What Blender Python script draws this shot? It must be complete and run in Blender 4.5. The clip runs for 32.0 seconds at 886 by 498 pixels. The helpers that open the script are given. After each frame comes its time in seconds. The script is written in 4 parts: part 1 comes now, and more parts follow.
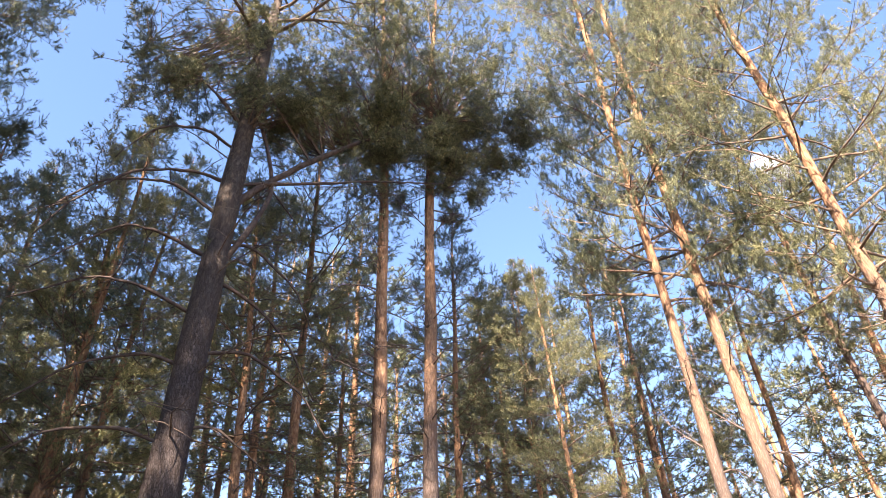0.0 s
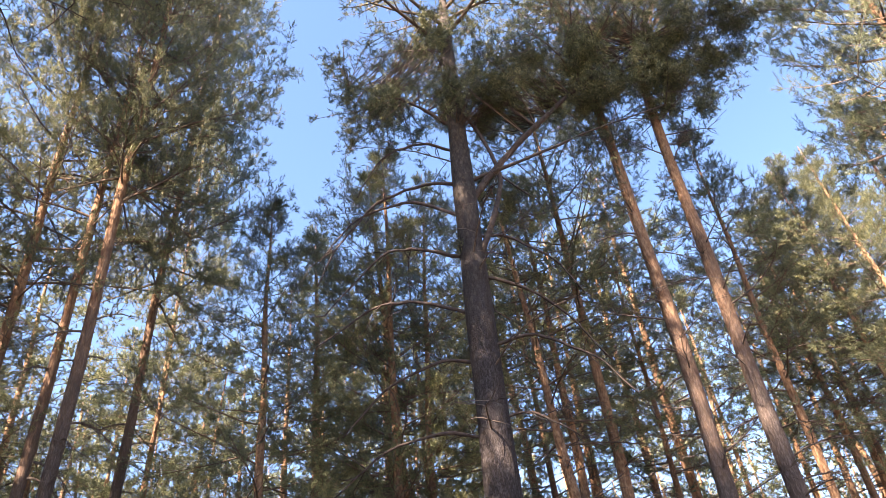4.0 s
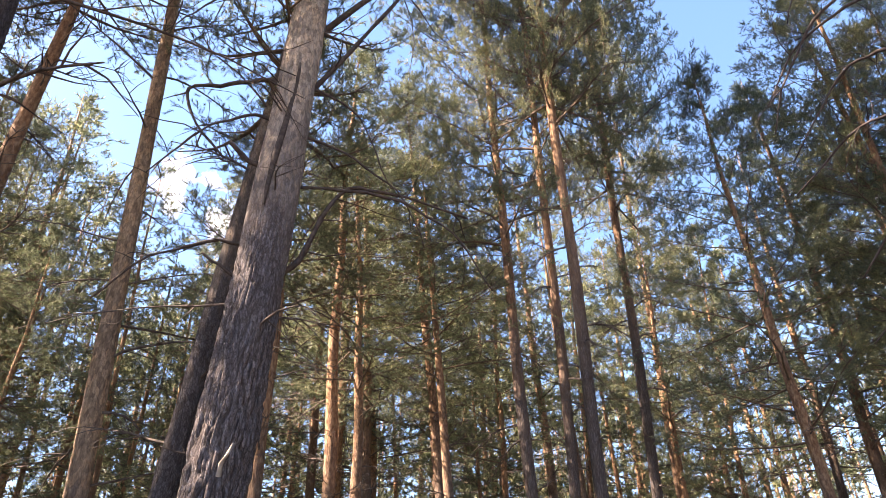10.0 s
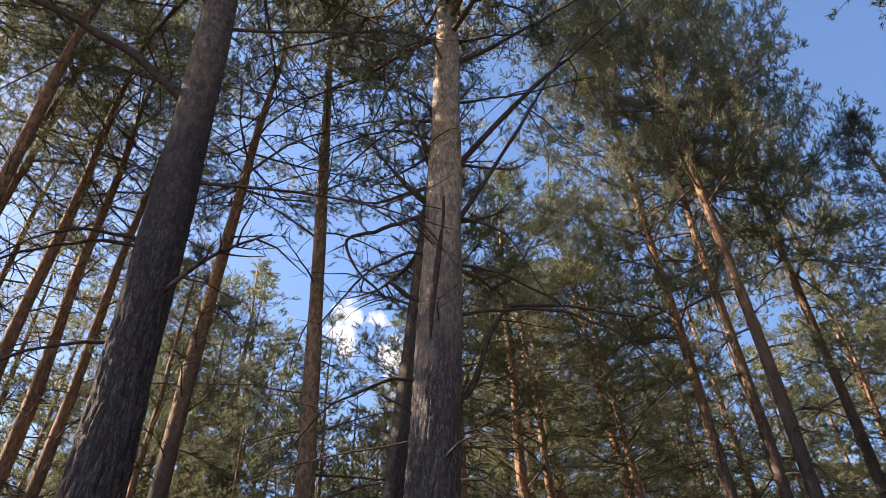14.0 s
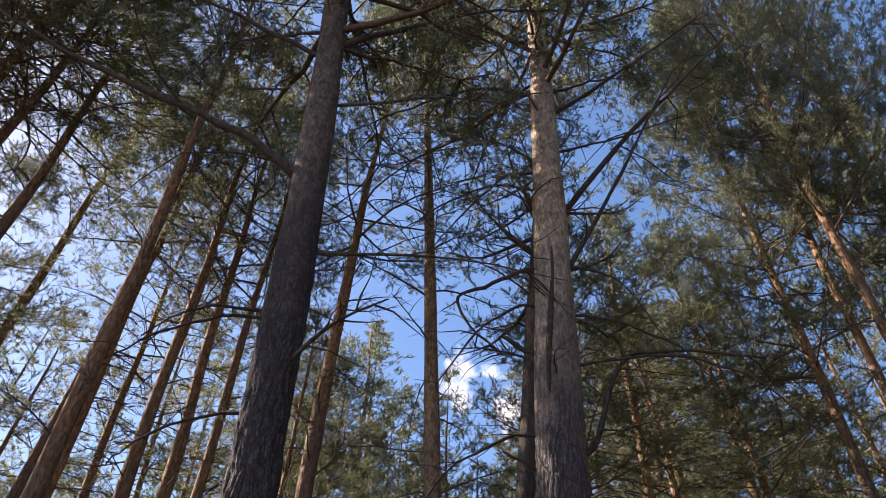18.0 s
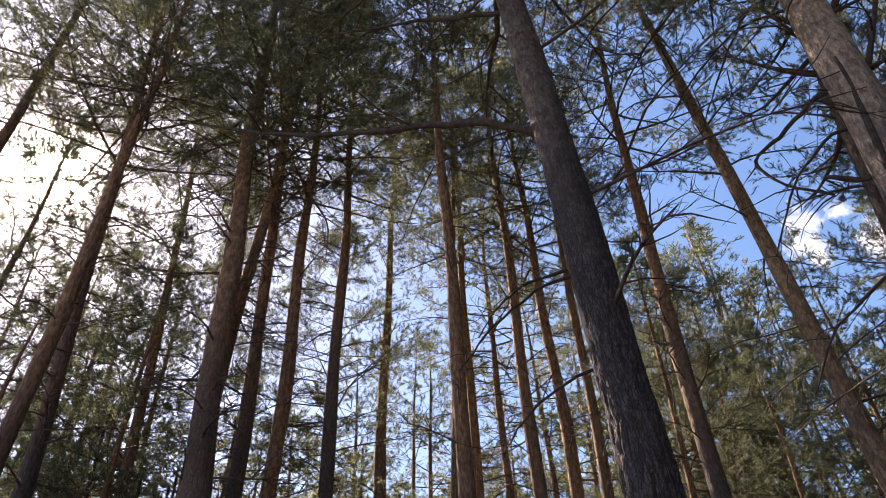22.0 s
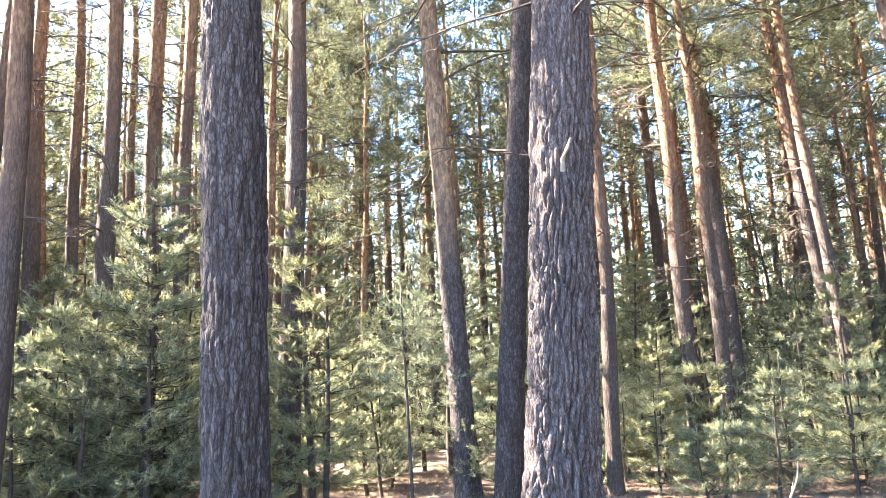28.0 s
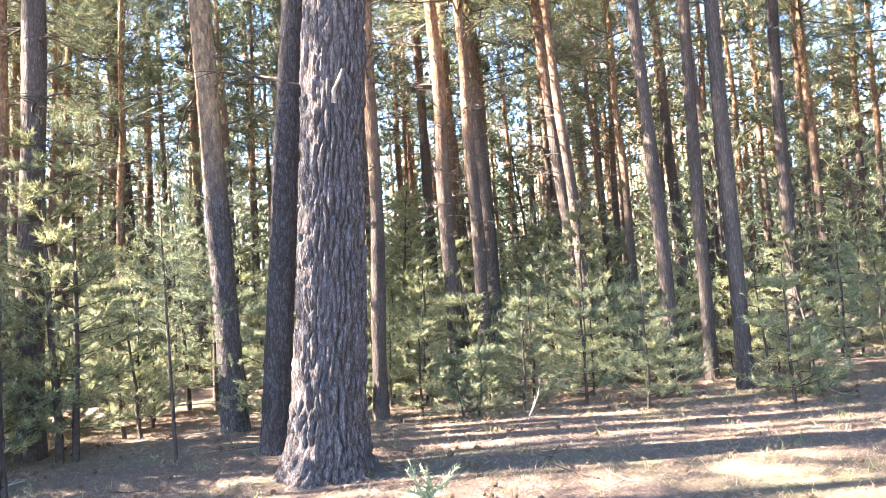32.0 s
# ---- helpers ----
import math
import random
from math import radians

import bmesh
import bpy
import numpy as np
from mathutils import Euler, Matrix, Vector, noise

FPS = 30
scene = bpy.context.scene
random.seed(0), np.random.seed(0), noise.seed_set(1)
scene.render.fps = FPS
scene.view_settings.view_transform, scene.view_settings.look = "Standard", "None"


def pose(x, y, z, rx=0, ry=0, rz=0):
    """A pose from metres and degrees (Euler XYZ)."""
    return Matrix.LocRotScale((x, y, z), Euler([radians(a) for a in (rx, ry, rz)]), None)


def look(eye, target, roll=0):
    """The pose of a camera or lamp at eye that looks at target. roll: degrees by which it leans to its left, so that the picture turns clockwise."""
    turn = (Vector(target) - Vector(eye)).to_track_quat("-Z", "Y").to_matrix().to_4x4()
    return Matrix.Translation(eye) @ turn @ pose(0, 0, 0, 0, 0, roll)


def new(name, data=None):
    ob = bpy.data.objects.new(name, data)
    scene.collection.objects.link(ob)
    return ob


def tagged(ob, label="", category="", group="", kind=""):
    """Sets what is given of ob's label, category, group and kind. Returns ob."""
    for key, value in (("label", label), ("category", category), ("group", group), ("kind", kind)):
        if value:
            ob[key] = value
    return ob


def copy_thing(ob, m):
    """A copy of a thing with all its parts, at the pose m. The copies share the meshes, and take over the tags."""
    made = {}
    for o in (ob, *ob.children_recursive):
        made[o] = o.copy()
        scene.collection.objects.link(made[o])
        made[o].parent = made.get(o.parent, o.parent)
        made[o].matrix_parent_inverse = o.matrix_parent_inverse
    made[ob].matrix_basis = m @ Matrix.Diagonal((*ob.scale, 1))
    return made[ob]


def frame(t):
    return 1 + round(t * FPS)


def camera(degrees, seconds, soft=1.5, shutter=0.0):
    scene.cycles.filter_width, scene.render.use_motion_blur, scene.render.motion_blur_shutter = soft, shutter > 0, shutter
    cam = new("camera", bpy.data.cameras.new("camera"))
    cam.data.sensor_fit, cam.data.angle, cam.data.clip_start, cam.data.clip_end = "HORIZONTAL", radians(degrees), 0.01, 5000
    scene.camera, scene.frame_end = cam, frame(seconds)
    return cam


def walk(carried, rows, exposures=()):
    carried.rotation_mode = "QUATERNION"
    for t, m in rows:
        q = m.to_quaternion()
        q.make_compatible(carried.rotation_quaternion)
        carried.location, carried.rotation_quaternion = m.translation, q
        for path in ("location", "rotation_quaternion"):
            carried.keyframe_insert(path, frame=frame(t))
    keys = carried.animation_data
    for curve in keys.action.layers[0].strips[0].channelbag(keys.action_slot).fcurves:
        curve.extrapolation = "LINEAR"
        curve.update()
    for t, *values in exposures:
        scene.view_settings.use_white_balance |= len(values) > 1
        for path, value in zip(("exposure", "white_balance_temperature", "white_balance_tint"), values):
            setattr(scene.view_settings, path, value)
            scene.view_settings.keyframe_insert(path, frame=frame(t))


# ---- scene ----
cam = camera(63.0, 32.0, soft=0.5)
PATH = [
    (0, (0.436, -0.097, 1.7), (0.46, 1.466, 2.947), -3.9),
    (0.5, (0.422, -0.072, 1.678), (0.385, 1.499, 2.915), -4.0),
    (1, (0.409, -0.048, 1.669), (0.322, 1.504, 2.927), -4.1),
    (1.5, (0.389, -0.028, 1.662), (0.228, 1.519, 2.919), -3.9),
    (2, (0.371, -0.013, 1.657), (0.116, 1.516, 2.921), -5.0),
    (2.5, (0.351, 0.021, 1.67), (0.005, 1.531, 2.935), -6.4),
    (4.5, (0.238, 0.188, 1.697), (-0.519, 1.562, 2.938), -8.3),
    (5, (0.213, 0.222, 1.651), (-0.689, 1.502, 2.895), -7.8),
    (5.5, (0.179, 0.249, 1.594), (-0.844, 1.44, 2.833), -6.8),
    (6, (0.133, 0.257, 1.551), (-0.997, 1.36, 2.779), -5.3),
    (6.5, (0.08, 0.218, 1.56), (-1.128, 1.268, 2.758), -5.7),
    (7, (0.02, 0.14, 1.564), (-1.275, 1.11, 2.74), -6.5),
    (7.5, (-0.03, 0.085, 1.559), (-1.379, 1.0, 2.718), -6.2),
    (8, (-0.082, 0.069, 1.547), (-1.487, 0.934, 2.678), -6.3),
    (8.5, (-0.112, 0.037, 1.535), (-1.566, 0.863, 2.632), -5.3),
    (9, (-0.115, -0.022, 1.528), (-1.6, 0.779, 2.602), -4.0),
    (9.5, (-0.11, -0.037, 1.542), (-1.609, 0.75, 2.605), -3.0),
    (10, (-0.105, -0.028, 1.558), (-1.621, 0.657, 2.667), -2.2),
    (10.5, (-0.107, -0.006, 1.572), (-1.62, 0.59, 2.736), -2.3),
    (11, (-0.098, 0.001, 1.585), (-1.59, 0.551, 2.799), -2.7),
    (11.5, (-0.084, -0.002, 1.597), (-1.535, 0.498, 2.881), -2.4),
    (12, (-0.083, -0.005, 1.602), (-1.513, 0.458, 2.921), -2.8),
    (12.5, (-0.092, -0.009, 1.608), (-1.528, 0.408, 2.937), -3.1),
    (13, (-0.103, -0.016, 1.613), (-1.54, 0.34, 2.958), -3.3),
    (13.5, (-0.107, -0.027, 1.608), (-1.547, 0.26, 2.966), -2.7),
    (14, (-0.106, -0.037, 1.608), (-1.549, 0.186, 2.975), -2.4),
    (14.5, (-0.102, -0.049, 1.609), (-1.543, 0.117, 2.986), -1.1),
    (15, (-0.094, -0.062, 1.622), (-1.523, 0.046, 3.017), 0.1),
    (15.5, (-0.085, -0.067, 1.635), (-1.497, -0.005, 3.05), 1.3),
    (17.5, (-0.057, -0.086, 1.622), (-1.423, -0.094, 3.083), 1.3),
    (18, (-0.057, -0.086, 1.618), (-1.414, -0.158, 3.086), 1.8),
    (18.5, (-0.068, -0.08, 1.613), (-1.418, -0.207, 3.083), 1.6),
    (19, (-0.08, -0.087, 1.616), (-1.432, -0.294, 3.075), -0.6),
    (19.5, (-0.075, -0.084, 1.624), (-1.418, -0.4, 3.073), -1.6),
    (20, (-0.062, -0.072, 1.643), (-1.396, -0.489, 3.073), -3.1),
    (20.5, (-0.041, -0.048, 1.654), (-1.364, -0.551, 3.067), -3.5),
    (21, (-0.019, -0.007, 1.662), (-1.303, -0.63, 3.064), -2.7),
    (21.5, (-0.031, 0.018, 1.681), (-1.268, -0.719, 3.07), -3.7),
    (22, (-0.085, 0.015, 1.704), (-1.288, -0.836, 3.056), -2.8),
    (22.5, (-0.147, -0.003, 1.716), (-1.425, -0.921, 2.952), -1.9),
    (23, (-0.201, -0.025, 1.711), (-1.565, -0.938, 2.853), -1.5),
    (23.5, (-0.245, -0.034, 1.696), (-1.689, -0.916, 2.763), -0.5),
    (24, (-0.272, -0.037, 1.676), (-1.809, -0.83, 2.68), 0.6),
    (24.5, (-0.291, -0.041, 1.652), (-1.932, -0.727, 2.566), 1.0),
    (25, (-0.311, -0.038, 1.635), (-2.044, -0.597, 2.462), 0.6),
    (25.5, (-0.309, -0.036, 1.634), (-2.093, -0.477, 2.421), 0.0),
    (27.5, (-0.377, -0.059, 1.558), (-2.311, -0.236, 2.036), -2.0),
    (28, (-0.368, -0.047, 1.537), (-2.326, -0.157, 1.932), -2.6),
    (28.5, (-0.354, -0.031, 1.522), (-2.328, -0.064, 1.843), -3.2),
    (29, (-0.346, -0.017, 1.506), (-2.33, 0.027, 1.758), -3.6),
    (29.5, (-0.336, -0.009, 1.498), (-2.323, 0.105, 1.694), -4.0),
    (30, (-0.338, -0.009, 1.499), (-2.324, 0.175, 1.658), -4.1),
    (30.5, (-0.348, 0.001, 1.497), (-2.326, 0.248, 1.662), -4.3),
    (31, (-0.355, 0.006, 1.488), (-2.323, 0.319, 1.656), -4.5),
    (31.5, (-0.358, 0.006, 1.481), (-2.313, 0.39, 1.655), -4.3),
    (32, (-0.348, 0.003, 1.491), (-2.278, 0.494, 1.676), -4.3),
]
walk(cam, [(t, look(eye, target, roll)) for t, eye, target, roll in PATH],
     exposures=[(0, 3.05, 8000, 26), (6, 3.2, 8000, 26), (10, 3.2, 7900, 25), (13, 2.35, 7700, 23), (19, 1.95, 7400, 22), (21, 2.0, 7600, 23),
                (23, 2.0, 7700, 23), (25.5, 3.3, 7500, 22), (28, 4.7, 7000, 18), (32, 4.6, 7000, 18)])

# ---- world and light ----
SUN_AZ, SUN_EL = 165.0, 42.5     # counter-clockwise from +y, degrees
world = bpy.data.worlds.new("world")
scene.world = world
world.use_nodes = True
wn, wl = world.node_tree.nodes, world.node_tree.links
wn.clear()
w_out = wn.new("ShaderNodeOutputWorld")
w_bg = wn.new("ShaderNodeBackground")
w_sky = wn.new("ShaderNodeTexSky")
w_sky.sky_type = "NISHITA"
w_sky.sun_disc = False
w_sky.sun_elevation = radians(SUN_EL)
w_sky.sun_rotation = radians(360 - SUN_AZ)
w_sky.air_density, w_sky.dust_density, w_sky.ozone_density = 1.0, 0.5, 2.2
w_bg.inputs["Strength"].default_value = 0.074
w_dir = wn.new("ShaderNodeTexCoord")
w_noise = wn.new("ShaderNodeTexNoise")
w_noise.inputs["Scale"].default_value, w_noise.inputs["Detail"].default_value, w_noise.inputs["Roughness"].default_value = 26.0, 7.0, 0.6
wl.new(w_dir.outputs["Generated"], w_noise.inputs["Vector"])
w_last = None


def sky_math(op, a, b):
    m = wn.new("ShaderNodeMath")
    m.operation = op
    m.use_clamp = op == "MAXIMUM"
    for sock, v in zip(m.inputs, (a, b)):
        if isinstance(v, (int, float)):
            sock.default_value = v
        else:
            wl.new(v, sock)
    return m.outputs[0]


# fair-weather clouds low over the trees
for c_az, c_el, c_size in ((90, 37, 0.05), (86, 34.5, 0.04), (-33, 38, 0.03)):
    d = wn.new("ShaderNodeVectorMath")
    d.operation = "DISTANCE"
    wl.new(w_dir.outputs["Generated"], d.inputs[0])
    d.inputs[1].default_value = (-math.sin(radians(c_az)) * math.cos(radians(c_el)), math.cos(radians(c_az)) * math.cos(radians(c_el)), math.sin(radians(c_el)))
    near = sky_math("SUBTRACT", 0.75, sky_math("DIVIDE", d.outputs["Value"], c_size))
    near = sky_math("MULTIPLY", sky_math("ADD", near, sky_math("MULTIPLY", sky_math("SUBTRACT", w_noise.outputs[0], 0.5), 4.2)), 0.8)
    w_last = sky_math("MAXIMUM", near, 0.0 if w_last is None else w_last)
w_mix = wn.new("ShaderNodeMix")
w_mix.data_type = "RGBA"
wl.new(w_last, w_mix.inputs[0])
w_clear = wn.new("ShaderNodeHueSaturation")
w_clear.inputs["Saturation"].default_value = 1.18
wl.new(w_sky.outputs[0], w_clear.inputs["Color"])
wl.new(w_clear.outputs[0], w_mix.inputs[6])
w_mix.inputs[7].default_value = (7.0, 7.3, 7.8, 1)
sun_way = Vector((-math.sin(radians(SUN_AZ)) * math.cos(radians(SUN_EL)), math.cos(radians(SUN_AZ)) * math.cos(radians(SUN_EL)),
                  math.sin(radians(SUN_EL))))
# the sun's bright aureole in the sky
w_near = wn.new("ShaderNodeVectorMath")
w_near.operation = "DISTANCE"
wl.new(w_dir.outputs["Generated"], w_near.inputs[0])
w_near.inputs[1].default_value = sun_way
w_glow = sky_math("POWER", sky_math("MAXIMUM", sky_math("SUBTRACT", 1.0, sky_math("DIVIDE", w_near.outputs["Value"], 0.1)), 0.0), 3.0)
w_aureole = wn.new("ShaderNodeMix")
w_aureole.data_type, w_aureole.blend_type = "RGBA", "ADD"
w_aureole.inputs[0].default_value = 1.0
w_tint = wn.new("ShaderNodeVectorMath")
w_tint.operation = "SCALE"
w_tint.inputs[0].default_value = (240.0, 228.0, 210.0)
wl.new(w_glow, w_tint.inputs["Scale"])
wl.new(w_mix.outputs[2], w_aureole.inputs[6])
wl.new(w_tint.outputs[0], w_aureole.inputs[7])
wl.new(w_aureole.outputs[2], w_bg.inputs["Color"])
wl.new(w_bg.outputs[0], w_out.inputs["Surface"])

sun = new("sun", bpy.data.lights.new("sun", "SUN"))
sun.data.energy, sun.data.angle, sun.data.color = 5.0, radians(0.53), (1.0, 0.9, 0.76)
sun.matrix_world = look(sun_way * 60, (0, 0, 0))


# ---- materials ----
def material(name, rough=0.85):
    m = bpy.data.materials.new(name)
    m.use_nodes = True
    n, l = m.node_tree.nodes, m.node_tree.links
    b = n["Principled BSDF"]
    b.inputs["Roughness"].default_value = rough
    return m, n, l, b


def ramp(n, l, source, stops):
    r = n.new("ShaderNodeValToRGB")
    while len(r.color_ramp.elements) < len(stops):
        r.color_ramp.elements.new(0.5)
    for e, (p, c) in zip(r.color_ramp.elements, stops):
        e.position, e.color = p, (*c, 1) if len(c) == 3 else c
    l.new(source, r.inputs[0])
    return r.outputs[0]


def noise_tex(n, l, vec, scale, detail=4, rough=0.6):
    t = n.new("ShaderNodeTexNoise")
    t.inputs["Scale"].default_value, t.inputs["Detail"].default_value, t.inputs["Roughness"].default_value = scale, detail, rough
    l.new(vec, t.inputs["Vector"])
    return t.outputs[0]


def mapped(n, l, scale, kind="Object"):
    c = n.new("ShaderNodeTexCoord")
    m = n.new("ShaderNodeMapping")
    m.inputs["Scale"].default_value = scale
    l.new(c.outputs[kind], m.inputs["Vector"])
    return m.outputs[0]


def mixed(n, l, fac, a, b, kind="MIX"):
    m = n.new("ShaderNodeMix")
    m.data_type, m.blend_type = "RGBA", kind
    for sock, v in ((m.inputs[0], fac), (m.inputs[6], a), (m.inputs[7], b)):
        if isinstance(v, (int, float)):
            sock.default_value = v
        elif isinstance(v, tuple):
            sock.default_value = (*v, 1)
        else:
            l.new(v, sock)
    return m.outputs[2]


def math_node(n, l, op, a, b=None, clamp=False):
    m = n.new("ShaderNodeMath")
    m.operation, m.use_clamp = op, clamp
    for sock, v in zip(m.inputs, (a, b)):
        if v is None:
            continue
        if isinstance(v, (int, float)):
            sock.default_value = v
        else:
            l.new(v, sock)
    return m.outputs[0]


def bark(name, line, spread, fine=1.0):
    """Pine bark: grey furrowed plates at the foot, flaky orange above the height line."""
    m, n, l, b = material(name, 0.9)
    plates = n.new("ShaderNodeTexVoronoi")
    plates.feature = "DISTANCE_TO_EDGE"
    warp = n.new("ShaderNodeVectorMath")
    warp.operation = "ADD"
    vec = mapped(n, l, (24 * fine, 24 * fine, 6.5 * fine))
    nz = n.new("ShaderNodeTexNoise")
    nz.inputs["Scale"].default_value = 1.3
    nz.inputs["Detail"].default_value = 3
    l.new(vec, nz.inputs["Vector"])
    l.new(vec, warp.inputs[0])
    l.new(nz.outputs["Color"], warp.inputs[1])
    l.new(warp.outputs[0], plates.inputs["Vector"])
    plates.inputs["Scale"].default_value = 1.0
    edge = plates.outputs["Distance"]
    grain = noise_tex(n, l, mapped(n, l, (40, 40, 12)), 2.0, 5, 0.7)
    broad = noise_tex(n, l, mapped(n, l, (1.5, 1.5, 0.5)), 1.0, 3)
    grey = ramp(n, l, grain, [(0.25, (0.045, 0.036, 0.035)), (0.5, (0.10, 0.085, 0.083)), (0.8, (0.22, 0.195, 0.185))])
    grey = mixed(n, l, ramp(n, l, edge, [(0.0, (0.25,) * 3), (0.22, (1.0,) * 3)]), (0.06, 0.047, 0.042), grey)
    flake = noise_tex(n, l, mapped(n, l, (14, 14, 5)), 1.6, 6, 0.65)
    orange = ramp(n, l, flake, [(0.28, (0.09, 0.046, 0.03)), (0.48, (0.2, 0.12, 0.077)), (0.7, (0.4, 0.268, 0.172))])
    sep = n.new("ShaderNodeSeparateXYZ")
    l.new(mapped(n, l, (1, 1, 1)), sep.inputs[0])
    info = n.new("ShaderNodeObjectInfo")
    up = math_node(n, l, "ADD", math_node(n, l, "SUBTRACT", sep.outputs[2], line), math_node(n, l, "MULTIPLY", broad, spread))
    up = math_node(n, l, "SUBTRACT", up, math_node(n, l, "MULTIPLY", info.outputs["Random"], spread))
    fac = math_node(n, l, "DIVIDE", up, spread, True)
    col = mixed(n, l, fac, grey, orange)
    col = mixed(n, l, 1.0, col, ramp(n, l, broad, [(0.3, (0.72,) * 3), (0.7, (1.15, 1.12, 1.08))]), "MULTIPLY")
    l.new(col, b.inputs["Base Color"])
    b.inputs["Specular IOR Level"].default_value = 0.25
    bump = n.new("ShaderNodeBump")
    bump.inputs["Strength"].default_value, bump.inputs["Distance"].default_value = 0.8, 0.03
    h = math_node(n, l, "ADD", math_node(n, l, "MINIMUM", edge, 0.25), math_node(n, l, "MULTIPLY", grain, 0.22))
    l.new(h, bump.inputs["Height"])
    l.new(bump.outputs[0], b.inputs["Normal"])
    return m


def twig_bark(name, dark, light):
    m, n, l, b = material(name, 0.9)
    v = noise_tex(n, l, mapped(n, l, (1, 1, 1)), 14, 5, 0.7)
    l.new(ramp(n, l, v, [(0.3, dark), (0.7, light)]), b.inputs["Base Color"])
    b.inputs["Specular IOR Level"].default_value = 0.2
    return m


def needles(name, dark, light, tint):
    m, n, l, b = material(name, 0.55)
    geo = n.new("ShaderNodeNewGeometry")
    info = n.new("ShaderNodeObjectInfo")
    col = ramp(n, l, geo.outputs["Random Per Island"], [(0.0, dark), (0.75, light), (1.0, tint)])
    patch = noise_tex(n, l, mapped(n, l, (1, 1, 1)), 0.9, 3)
    col = mixed(n, l, 1.0, col, ramp(n, l, patch, [(0.3, (0.75, 0.8, 0.82)), (0.7, (1.2, 1.15, 1.0))]), "MULTIPLY")
    tuft = noise_tex(n, l, mapped(n, l, (1, 1, 1)), 5.5, 2)
    col = mixed(n, l, 1.0, col, ramp(n, l, tuft, [(0.33, (0.62, 0.68, 0.7)), (0.66, (1.3, 1.25, 1.15))]), "MULTIPLY")
    col = mixed(n, l, 1.0, col, ramp(n, l, info.outputs["Random"], [(0.0, (0.85, 0.92, 0.95)), (1.0, (1.1, 1.05, 0.9))]), "MULTIPLY")
    l.new(col, b.inputs["Base Color"])
    b.inputs["Specular IOR Level"].default_value = 0.35
    tr = n.new("ShaderNodeBsdfTranslucent")
    l.new(col, tr.inputs["Color"])
    mx = n.new("ShaderNodeMixShader")
    mx.inputs[0].default_value = 0.4
    l.new(b.outputs[0], mx.inputs[1])
    l.new(tr.outputs[0], mx.inputs[2])
    l.new(mx.outputs[0], n["Material Output"].inputs["Surface"])
    return m


